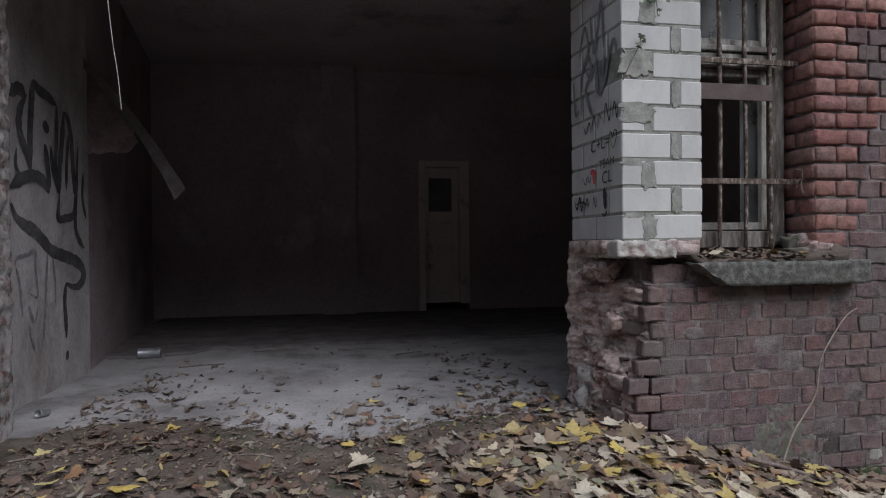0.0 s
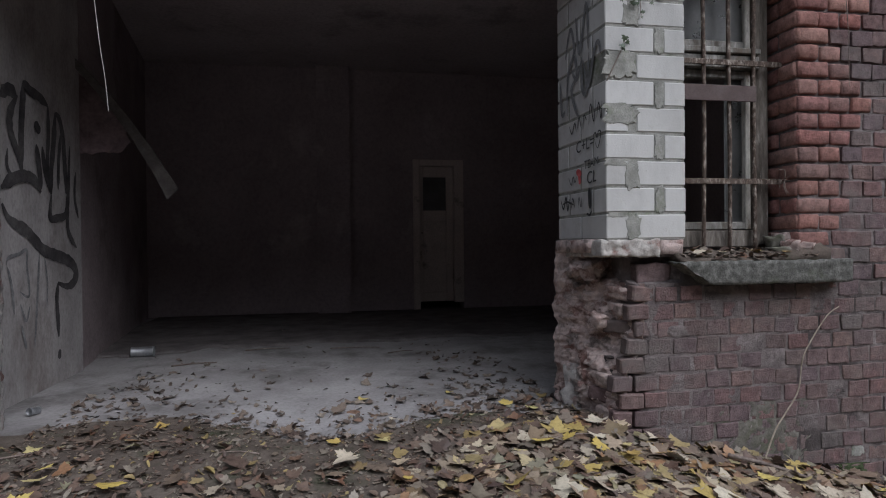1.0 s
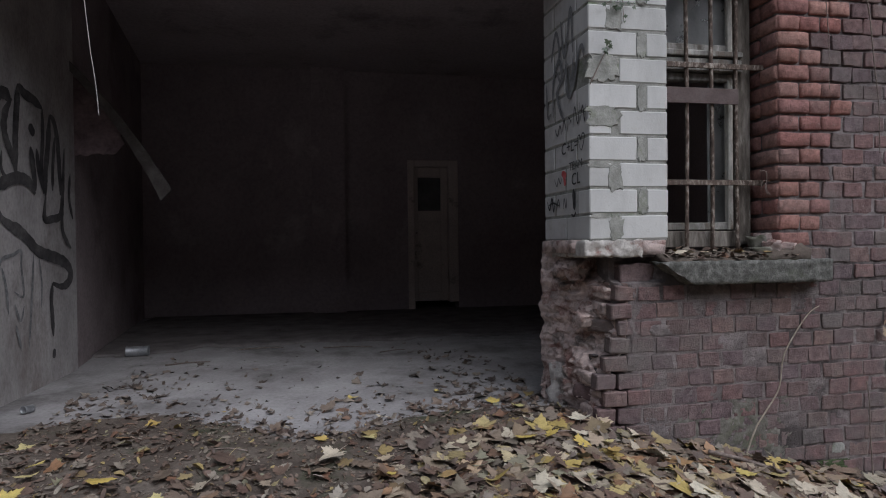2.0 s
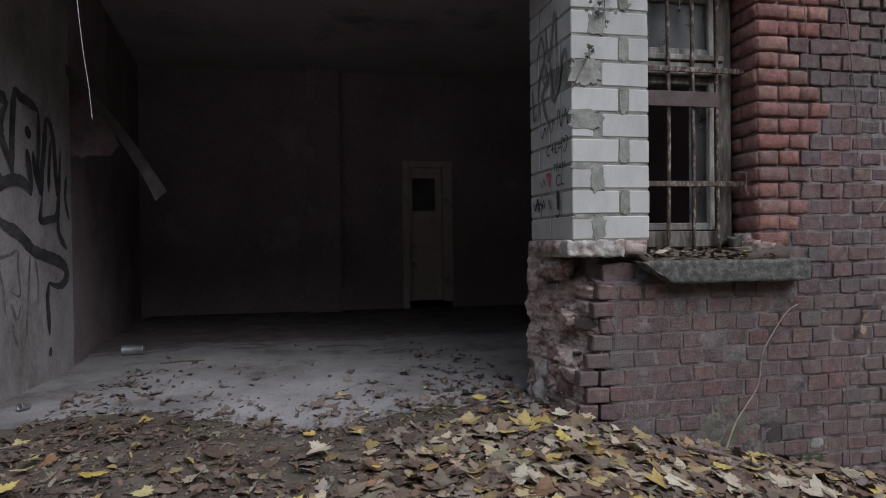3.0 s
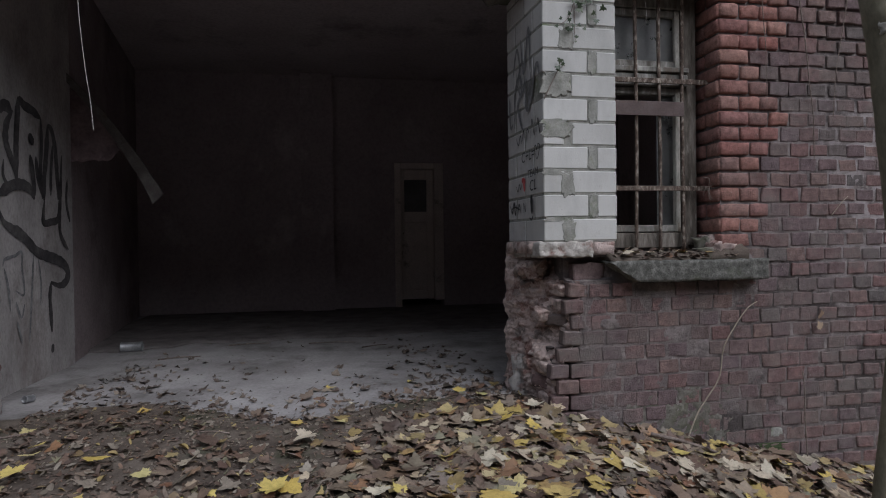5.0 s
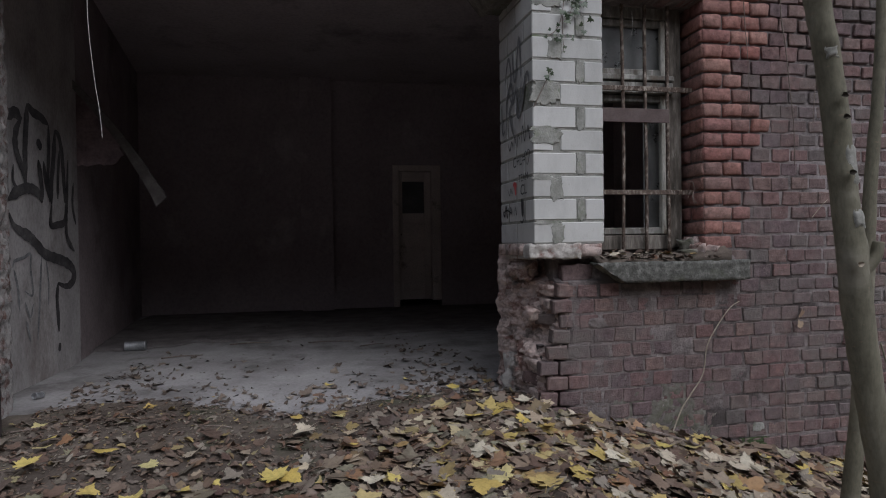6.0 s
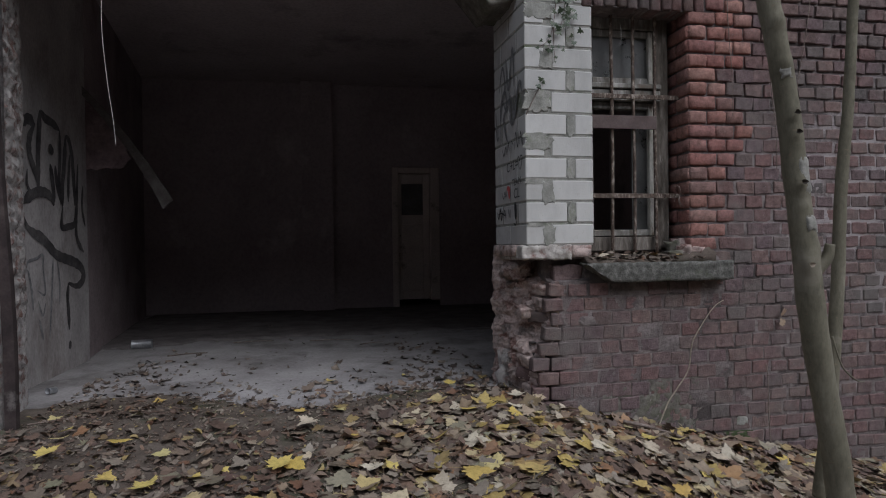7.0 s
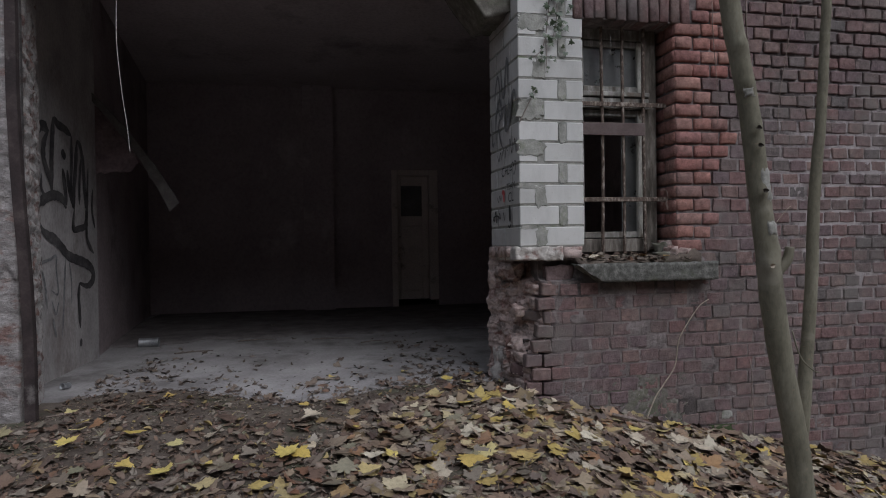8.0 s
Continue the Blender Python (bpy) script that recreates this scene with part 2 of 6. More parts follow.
CABLE = surface("dusty_cable_sheath", (0.22, 0.21, 0.20), (0.32, 0.31, 0.30), (0.44, 0.43, 0.42), 30, 120, 0.6, 0.2, 0.001)
MOSS = surface("green_moss", (0.035, 0.05, 0.022), (0.055, 0.075, 0.034), (0.085, 0.105, 0.05), 30, 150, 0.98, 1.0, 0.01)


def bark_material():
    m, nt, b = material("smooth_olive_bark", 0.88, 0.0, 0.2)
    col = ramp(nt, noise_of(nt, 7, 7, 0.65, (1, 1, 0.5)), [(0.3, (0.125, 0.115, 0.085)), (0.5, (0.18, 0.168, 0.125)), (0.72, (0.24, 0.225, 0.175))])
    grain = ramp(nt, noise_of(nt, 95, 7, 0.7, (1, 1, 0.35)), [(0.3, 0.65), (0.55, 1.0), (0.8, 1.25)])
    col = mix(nt, 0.8, col, grain, 'MULTIPLY')
    lent = ramp(nt, noise_of(nt, 42, 3, 0.5, (1, 1, 2.5)), [(0.66, 0.0), (0.72, 0.6)])
    col = mix(nt, lent, col, (0.23, 0.18, 0.13))
    pale = ramp(nt, noise_of(nt, 5, 5, 0.6, (1, 1, 1.6)), [(0.58, 0.0), (0.68, 0.5)])
    col = mix(nt, pale, col, (0.27, 0.25, 0.205))
    link(nt, col, b.inputs["Base Color"])
    bump(nt, b, mix(nt, 0.5, noise_of(nt, 70, 8, 0.7, (1, 1, 0.4)), noise_of(nt, 14, 4, 0.6)), 0.5, 0.006)
    return m


BARK = bark_material()


def leaf_material(name, stops, island, gloss=0.5, tone=1.0):
    m, nt, b = material(name, gloss, 0.0, 0.35)
    stops = [(p, tuple(tone * (0.88 * v + 0.12 * (c[0] + c[1] + c[2]) / 3) for v in c)) for p, c in stops]
    col = ramp(nt, random_of(nt, island), stops)
    blot = ramp(nt, noise_of(nt, 55, 6, 0.7), [(0.3, 0.6), (0.52, 1.0), (0.75, 1.2)])
    col = mix(nt, 0.8, col, blot, 'MULTIPLY')
    spots = ramp(nt, noise_of(nt, 130, 4, 0.6), [(0.64, 0.0), (0.7, 0.6)])
    col = mix(nt, spots, col, (0.07, 0.045, 0.028))
    link(nt, col, b.inputs["Base Color"])
    bump(nt, b, noise_of(nt, 160, 6, 0.65), 0.4, 0.003)
    return m


LITTER_STOPS = [(0.0, (0.13, 0.078, 0.056)), (0.12, (0.17, 0.115, 0.085)), (0.24, (0.075, 0.05, 0.042)), (0.34, (0.21, 0.155, 0.115)), (0.44, (0.125, 0.074, 0.054)), (0.54, (0.25, 0.21, 0.165)),
                (0.64, (0.145, 0.12, 0.09)), (0.74, (0.19, 0.09, 0.05)), (0.83, (0.28, 0.245, 0.195)), (0.90, (0.105, 0.062, 0.056)), (0.96, (0.36, 0.27, 0.09)), (1.0, (0.21, 0.21, 0.145))]
LEAF_STOPS = [(0.0, (0.50, 0.42, 0.30)), (0.14, (0.30, 0.19, 0.12)), (0.28, (0.44, 0.35, 0.23)), (0.42, (0.17, 0.105, 0.078)), (0.55, (0.62, 0.53, 0.37)), (0.68, (0.40, 0.21, 0.10)), (0.8, (0.48, 0.37, 0.12)), (0.9, (0.24, 0.18, 0.13)), (1.0, (0.34, 0.32, 0.21))]
HEAP_STOPS = [(0.0, (0.54, 0.46, 0.34)), (0.10, (0.24, 0.15, 0.10)), (0.2, (0.34, 0.27, 0.19)), (0.3, (0.13, 0.085, 0.066)), (0.4, (0.44, 0.35, 0.15)), (0.5, (0.33, 0.17, 0.08)), (0.6, (0.20, 0.155, 0.115)), (0.7, (0.58, 0.51, 0.38)), (0.8, (0.55, 0.41, 0.10)), (0.87, (0.15, 0.09, 0.07)), (0.94, (0.29, 0.28, 0.19)), (1.0, (0.36, 0.31, 0.22))]
YELLOW_STOPS = [(0.0, (0.56, 0.40, 0.07)), (0.35, (0.60, 0.48, 0.12)), (0.6, (0.50, 0.32, 0.07)), (0.8, (0.56, 0.48, 0.20)), (1.0, (0.46, 0.42, 0.16))]
LITTER_MAT = leaf_material("leaf_litter_tones", LITTER_STOPS, True)
FLOOR_LITTER = leaf_material("dark_leaf_shreds", [(0.0, (0.10, 0.072, 0.058)), (0.3, (0.16, 0.12, 0.095)), (0.55, (0.065, 0.05, 0.043)), (0.8, (0.21, 0.16, 0.125)), (0.93, (0.30, 0.25, 0.20)), (1.0, (0.12, 0.085, 0.06))], True)
HEAP_MAT = leaf_material("leaf_heap_tones", HEAP_STOPS, True, 0.5, 0.86)
LEAF_MAT = leaf_material("dry_maple_leaf", LEAF_STOPS, False, 0.5, 0.88)
YELLOW_LEAF = leaf_material("yellow_maple_leaf", YELLOW_STOPS, False)
PALE_LEAF = leaf_material("pale_beige_leaf", [(0.0, (0.56, 0.49, 0.37)), (0.5, (0.50, 0.42, 0.31)), (1.0, (0.60, 0.54, 0.41))], False)
YELLOW_JOINED = leaf_material("yellow_crown_leaf", YELLOW_STOPS, True)
IVY_MAT = leaf_material("dark_ivy_leaf", [(0.0, (0.035, 0.060, 0.028)), (0.5, (0.055, 0.085, 0.045)), (1.0, (0.085, 0.11, 0.06))], False, 0.4)

glass, gnt, gb = material("dirty_window_glass", 0.12, 0.0, 0.5)
gb.inputs["Transmission Weight"].default_value = 0.9
link(gnt, ramp(gnt, noise_of(gnt, 6, 7, 0.7), [(0.35, (0.16, 0.165, 0.165)), (0.65, (0.34, 0.345, 0.34))]), gb.inputs["Base Color"])
link(gnt, ramp(gnt, noise_of(gnt, 9, 7, 0.7), [(0.3, 0.15), (0.7, 0.6)]), gb.inputs["Roughness"])
GLASS = glass
DUSTY_PANE = surface("dusty_dark_glass", (0.10, 0.10, 0.105), (0.15, 0.15, 0.155), (0.21, 0.21, 0.215), 5, 60, 0.35, 0.1, 0.001, spec=0.5)


# ---- geometry helpers
def mesh_of(name, verts, faces, smooth=True):
    me = bpy.data.meshes.new(name)
    me.from_pydata(verts, [], faces)
    if smooth:
        me.polygons.foreach_set("use_smooth", [True] * len(me.polygons))
    me.update()
    return me


def put(name, me, mat, parent=None, m=None, label=""):
    """One mesh object with its material, under a parent or at top level."""
    if not me.materials:
        me.materials.append(mat)
    ob = new(name, me)
    if parent is not None:
        ob.parent = parent
    if m is not None:
        ob.matrix_basis = m
    if label:
        ob["label"] = label
    return ob


def done(bm, name, smooth=False):
    me = bpy.data.meshes.new(name)
    bmesh.ops.recalc_face_normals(bm, faces=bm.faces)
    bm.to_mesh(me)
    bm.free()
    if smooth:
        me.polygons.foreach_set("use_smooth", [True] * len(me.polygons))
    return me


def part(name, bm, mat, parent=None, label="", smooth=False):
    return put(name, done(bm, name, smooth), mat, parent, None, label)


def box(bm, x0, x1, y0, y1, z0, z1, bevel=0.0, m=None):
    r = bmesh.ops.create_cube(bm, size=1.0)
    vs = r["verts"]
    bmesh.ops.scale(bm, vec=(x1 - x0, y1 - y0, z1 - z0), verts=vs)
    bmesh.ops.translate(bm, vec=((x0 + x1) / 2, (y0 + y1) / 2, (z0 + z1) / 2), verts=vs)
    if bevel:
        es = list({e for v in vs for e in v.link_edges})
        out = bmesh.ops.bevel(bm, geom=es, offset=bevel, segments=1, affect='EDGES', profile=0.5)
        vs = list({v for f in out["faces"] for v in f.verts} | {v for v in vs if v.is_valid})
    if m is not None:
        bmesh.ops.transform(bm, matrix=m, verts=vs)
    return vs


def fbm(x, y, z, octaves=4):
    return noise.fractal(Vector((x, y, z)), 0.9, 2.1, octaves)


def roughen(bm, amount, scale=20.0):
    for v in bm.verts:
        n = noise.noise_vector(v.co * scale)
        v.co += n * amount


def rough_block(bm, x0, x1, y0, y1, z0, z1, step, amount, scale=14.0):
    """A block cut into small faces, with a worn, uneven surface."""
    vs = box(bm, x0, x1, y0, y1, z0, z1)
    es = list({e for v in vs for e in v.link_edges})
    for axis in range(3):
        size = (x1 - x0, y1 - y0, z1 - z0)[axis]
        cuts = max(0, int(size / step) - 1)
        sel = [e for e in bm.edges if abs((e.verts[0].co - e.verts[1].co)[axis]) > size * 0.9]
        if cuts and sel:
            bmesh.ops.subdivide_edges(bm, edges=sel, cuts=cuts, use_grid_fill=True)
    for v in bm.verts:
        c = v.co
        v.co = c + noise.noise_vector(c * scale) * amount + noise.noise_vector(c * scale * 2.7) * amount * 0.5


def front_slab(verts, faces, x0, x1, z0, z1, front, back, step=0.05):
    """A wall block whose front is a fine uneven sheet: front(x, z) gives its y."""
    nx, nz = max(1, round((x1 - x0) / step)), max(1, round((z1 - z0) / step))
    o = len(verts)
    for j in range(nz + 1):
        for i in range(nx + 1):
            x, z = x0 + (x1 - x0) * i / nx, z0 + (z1 - z0) * j / nz
            verts.append((x, front(x, z), z))
    def at(i, j):
        return o + j * (nx + 1) + i
    for j in range(nz):
        for i in range(nx):
            faces.append((at(i, j), at(i + 1, j), at(i + 1, j + 1), at(i, j + 1)))
    ring = [at(i, 0) for i in range(nx)] + [at(nx, j) for j in range(nz)] + [at(i, nz) for i in range(nx, 0, -1)] + [at(0, j) for j in range(nz, 0, -1)]
    b = len(verts)
    for k in ring:
        verts.append((verts[k][0], back, verts[k][2]))
    n = len(ring)
    for k in range(n):
        faces.append((ring[(k + 1) % n], ring[k], b + k, b + (k + 1) % n))
    faces.append(tuple(b + k for k in range(n - 1, -1, -1)))


def brick_data(w, h, d, worn, rng):
    """Verts and faces of one brick: a flat face along -y with an uneven outline, a narrow worn edge and chipped corners; its back is left open in the wall."""
    e, g = (0.0025 + 0.5 * worn) / w, (0.0025 + 0.5 * worn) / h
    xs = (-0.5, -0.5 + e, rng.uniform(-0.25, -0.08), rng.uniform(0.08, 0.25), 0.5 - e, 0.5)
    zs = (-0.5, -0.5 + g, 0.5 - g, 0.5)
    skew, sag = rng.gauss(0, 0.0016), rng.gauss(0, 0.0012)
    chip = rng.choice((None, None, None, 0, 5, 18, 23))
    verts, faces = [], []
    for j, c in enumerate(zs):
        for i, q in enumerate(xs):
            edge = (i in (0, 5)) + (j in (0, 3))
            y = worn * (0.0, 0.75, 1.35)[edge] * rng.uniform(0.6, 1.4) + rng.uniform(-0.0009, 0.0009)
            pull = 1 - (0.02 + 0.05 * rng.random() if edge == 2 else 0.0)
            if chip == j * 6 + i:
                y, pull = y + 0.007, 0.84
            jig = 0.0016 if edge else 0.0006
            verts.append((q * w * pull + skew * c * 2 + rng.gauss(0, jig), y, c * h * pull + sag * (1 - abs(q) * 4) + rng.gauss(0, jig)))
    for j in range(3):
        for i in range(5):
            faces.append((j * 6 + i, j * 6 + i + 1, j * 6 + i + 7, j * 6 + i + 6))
    ring = [0, 1, 2, 3, 4, 5, 11, 17, 23, 22, 21, 20, 19, 18, 12, 6]
    o, n = len(verts), len(ring)
    for k in ring:
        verts.append((verts[k][0] * 1.01, d, verts[k][2] * 1.01))
    for k in range(n):
        faces.append((ring[(k + 1) % n], ring[k], o + k, o + (k + 1) % n))
    return verts, faces


def chunk_mesh(w, d, h, seed, rough=0.2):
    """A broken lump of masonry, uneven all round."""
    bm = bmesh.new()
    box(bm, -w / 2, w / 2, -d / 2, d / 2, -h / 2, h / 2)
    bmesh.ops.subdivide_edges(bm, edges=bm.edges, cuts=4, use_grid_fill=True)
    for v in bm.verts:
        q = v.co
        r = Vector((q.x / w, q.y / d, q.z / h)).length
        v.co = q * (1 - 0.22 * max(0, r - 0.5)) + (noise.noise_vector(q * 22 + Vector((seed * 3.7, 0, 0))) + 0.5 * noise.noise_vector(q * 60 + Vector((0, seed, 0)))) * rough * min(w, d, h)
    return done(bm, "chunk", True)


def add_to(verts, faces, more, m):
    o = len(verts)
    verts.extend(tuple(m @ Vector(v)) for v in more[0])
    faces.extend(tuple(o + k for k in f) for f in more[1])


def tube(points, radii, segs=8, wobble=0.0, cap=True):
    """Verts and faces of a round stem along points."""
    verts, faces = [], []
    pts = [Vector(p) for p in points]
    side = None
    for k, p in enumerate(pts):
        d = (pts[min(k + 1, len(pts) - 1)] - pts[max(k - 1, 0)]).normalized()
        if side is None:
            side = d.orthogonal().normalized()
        side = (side - d * side.dot(d)).normalized()
        up = d.cross(side)
        for s in range(segs):
            a = 2 * math.pi * s / segs
            r = radii[k] * (1 + wobble * noise.noise(p * 9 + Vector((s * 1.7, 0, 0))))
            verts.append(tuple(p + (side * math.cos(a) + up * math.sin(a)) * r))
    for k in range(len(pts) - 1):
        for s in range(segs):
            a, b = k * segs + s, k * segs + (s + 1) % segs
            faces.append((a, b, b + segs, a + segs))
    if cap:
        faces.append(tuple(range(segs - 1, -1, -1)))
        faces.append(tuple(range((len(pts) - 1) * segs, len(pts) * segs)))
    return verts, faces


def smooth_path(points, n=24):
    """Points on a smooth curve through the given ones."""
    pts = [Vector(p) for p in points]
    out = []
    for k in range(len(pts) - 1):
        p0, p1, p2, p3 = pts[max(k - 1, 0)], pts[k], pts[k + 1], pts[min(k + 2, len(pts) - 1)]
        for s in range(n):
            t = s / n
            out.append(0.5 * ((2 * p1) + (p2 - p0) * t + (2 * p0 - 5 * p1 + 4 * p2 - p3) * t * t + (3 * p1 - p0 - 3 * p2 + p3) * t ** 3))
    out.append(pts[-1])
    return out


def stem(name, points, r0, r1, mat, parent=None, segs=6, n=10, label="", wobble=0.15):
    path = smooth_path(points, n)
    radii = [r0 + (r1 - r0) * k / (len(path) - 1) for k in range(len(path))]
    return put(name, mesh_of(name, *tube(path, radii, segs, wobble)), mat, parent, None, label)


def stroke(verts, faces, points, width, place, n=8, taper=0.25):
    """A painted line as a thin flat band. place(u, v) turns wall coordinates into the world."""
    path = smooth_path([(u, v, 0) for u, v in points], n)
    o = len(verts)
    for k, p in enumerate(path):
        d = (path[min(k + 1, len(path) - 1)] - path[max(k - 1, 0)]).normalized()
        q = Vector((-d.y, d.x, 0))
        e = min(k, len(path) - 1 - k) / max(1, len(path) * 0.2)
        w = width * 0.5 * (taper + (1 - taper) * min(1, e)) * (1 + 0.2 * noise.noise(p * 30))
        for s in (-1, 1):
            r = p + q * w * s
            verts.append(place(r.x, r.y))
    for k in range(len(path) - 1):
        a = o + 2 * k
        faces.append((a, a + 2, a + 3, a + 1))


# ---- the ground and the floor
def dirt_edge(x):
    """How far the soil reaches onto the floor slab."""
    return 2.86 + 0.04 * fbm(x * 5, 3.0, 0) + 0.025 * fbm(x * 17, 1.0, 0) - 0.27 * math.exp(-((x - 0.08) / 0.34) ** 2) + 0.30 * math.exp(-((x + 0.88) / 0.45) ** 2)


def ground_z(x, y):
    s = max(0.0, x - 1.12)
    z = -0.232 * s * s / (s + 0.20) if s else 0.0
    if x > 4:
        z = -0.232 * 2.88 * 2.88 / 3.08
    z += -0.012 - 0.045 * min(2.4, max(0.0, 2.45 - y))
    z += 0.012 * math.exp(-((x - 1.9) / 0.7) ** 2 - ((y - 2.05) / 0.45) ** 2)
    z += 0.014 * fbm(x * 1.7, y * 1.7, 0.5) + 0.006 * fbm(x * 7, y * 7, 2.5)
    inside = y - dirt_edge(x)
    if -0.45 < inside and x < 1.5:
        t = min(1.0, (inside + 0.45) / 0.45)
        z = z * (1 - t) + (0.006 - 0.02 * t + 0.006 * fbm(x * 12, y * 12, 4)) * t
    if inside < 0 and x < 1.4 and y > 2.4:
        z = max(z, 0.006 - 0.3 * max(0.0, 2.50 - y) + 0.003 * abs(fbm(x * 9, y * 9, 1)))
    if inside > 0:
        z = min(z, -0.01 - 0.05 * inside)
    return z


def build_ground():
    xs = [-60, -30, -15, -8, -5, -3.5] + [-2.6 + 0.05 * i for i in range(146)] + [5.2, 6.5, 9, 15, 30, 60]
    ys = [-60, -30, -15, -8, -5, -3.5, -2.5, -1.8, -1.2, -0.8, -0.4, -0.1] + [0.1 + 0.05 * i for i in range(64)] + [3.4, 8, 15, 30, 60]
    verts = [(x, y, ground_z(x, y) if y < 3.4 else min(-0.05, ground_z(x, 3.3))) for y in ys for x in xs]
    n = len(xs)
    faces = [(j * n + i, j * n + i + 1, (j + 1) * n + i + 1, (j + 1) * n + i) for j in range(len(ys) - 1) for i in range(n - 1)]
    return tagged(put("ground", mesh_of("ground", verts, faces), DIRT), "damp dark soil under fallen autumn leaves", "ground", kind="structure")


ground = build_ground()

FACADE, BACK, HALL, TOP = 2.565, 3.07, 7.45, 3.1
bm = bmesh.new()
box(bm, -1.60, 1.345, 2.53, BACK - 0.05, -0.25, 0.0)
box(bm, -2.3, 4.3, BACK - 0.05, HALL + 2.6, -0.25, 0.0)
floor = tagged(part("floor", bm, FLOOR_MAT), "dusty grey concrete floor of the derelict hall", "floor", kind="structure")

def shaded_floor_dirt():
    """Soil and rubble dust lying over the deeper half of the floor, with a ragged near edge. Its dark tone also paints
    in the hall's fading light.
    """
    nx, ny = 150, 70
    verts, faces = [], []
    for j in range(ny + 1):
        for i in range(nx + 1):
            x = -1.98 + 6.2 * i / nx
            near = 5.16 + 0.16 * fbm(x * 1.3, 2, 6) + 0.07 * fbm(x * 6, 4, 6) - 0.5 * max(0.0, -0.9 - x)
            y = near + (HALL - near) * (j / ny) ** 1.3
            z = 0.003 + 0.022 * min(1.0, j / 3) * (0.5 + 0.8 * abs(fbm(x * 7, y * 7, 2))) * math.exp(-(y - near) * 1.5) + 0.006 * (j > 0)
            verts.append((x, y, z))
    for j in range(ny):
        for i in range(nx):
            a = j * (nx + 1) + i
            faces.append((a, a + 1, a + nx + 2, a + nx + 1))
    tagged(put("floor_dirt", mesh_of("floor_dirt", verts, faces), DIRT_AND_SHADE), "soil and rubble dust on the hall floor, darkened to paint in deeper shade", "dirt", kind="stuff")


shaded_floor_dirt()

# ---- the facade: core walls
COURSE, PITCH = 0.0845, 0.1255
JAMB_X, PIER_X, WIN_X0, WIN_X1 = 1.357, 1.762, 1.768, 2.372
SILL_Z, HEAD_Z, WHITE_Z = 0.80, 2.235, 0.868


def wall_front(x, z):
    """The mortar between the bricks: flush low down, washed out higher up and to the sides."""
    edge = 0.85 * min(1.0, max(0.0, (x - 2.60) / 0.25))
    deep = 0.0016 + 0.0028 * min(1.0, max(0.0, (x - 2.55) / 0.4)) + 0.0120 * min(1.0, max(0.0, (z - 0.75 - edge) / 0.45))
    y = FACADE + 0.002 + deep + 0.0022 * fbm(x * 8, z * 8, 1) + 0.0024 * fbm(x * 38, z * 38, 5) - 0.003 * max(0, fbm(x * 2.3, z * 2.3, 7))
    if z <= 0.655 and x < 1.575:
        y += 0.070 * ((1.575 - x) / 0.075) ** 1.4 * (0.8 + 0.6 * fbm(x * 20, z * 24, 3))
    if z > 0.655 and z < 0.80 and x < 1.76:
        y += 0.10 * min(1.0, (1.76 - x) / 0.12)
    return y


def build_core():
    verts, faces = [], []
    front_slab(verts, faces, 1.50, 4.6, -0.9, SILL_Z - 0.02, wall_front, BACK, 0.016)
    front_slab(verts, faces, 1.42, 1.499, -0.9, 0.29, lambda x, z: wall_front(x, z) + 0.004 + 0.004 * fbm(x * 20, z * 20, 9), BACK, 0.016)
    front_slab(verts, faces, JAMB_X + 0.012, PIER_X - 0.012, SILL_Z - 0.02, TOP, lambda x, z: FACADE + 0.010, BACK - 0.012, 0.2)
    front_slab(verts, faces, WIN_X1 + 0.012, 4.6, SILL_Z - 0.02, TOP, wall_front, BACK, 0.016)
    front_slab(verts, faces, PIER_X - 0.012, WIN_X1 + 0.012, HEAD_Z + 0.012, TOP, wall_front, BACK, 0.016)
    return tagged(put("wall_facade", mesh_of("wall_facade", verts, faces, False), MORTAR), "weathered red brick outer wall with crumbling joints", "wall", kind="structure")


facade = build_core()

# the broken lower corner beside the entrance
COURSE_Z = 0.646 - 0.5 * COURSE          # middle of the course just under the cavity


def corner_end(z):
    """Front end of the broken corner at a height."""
    return 1.485 - 0.09 * min(1, max(0, (0.36 - z) / 0.12)) + 0.02 * fbm(z * 7, 2, 2)


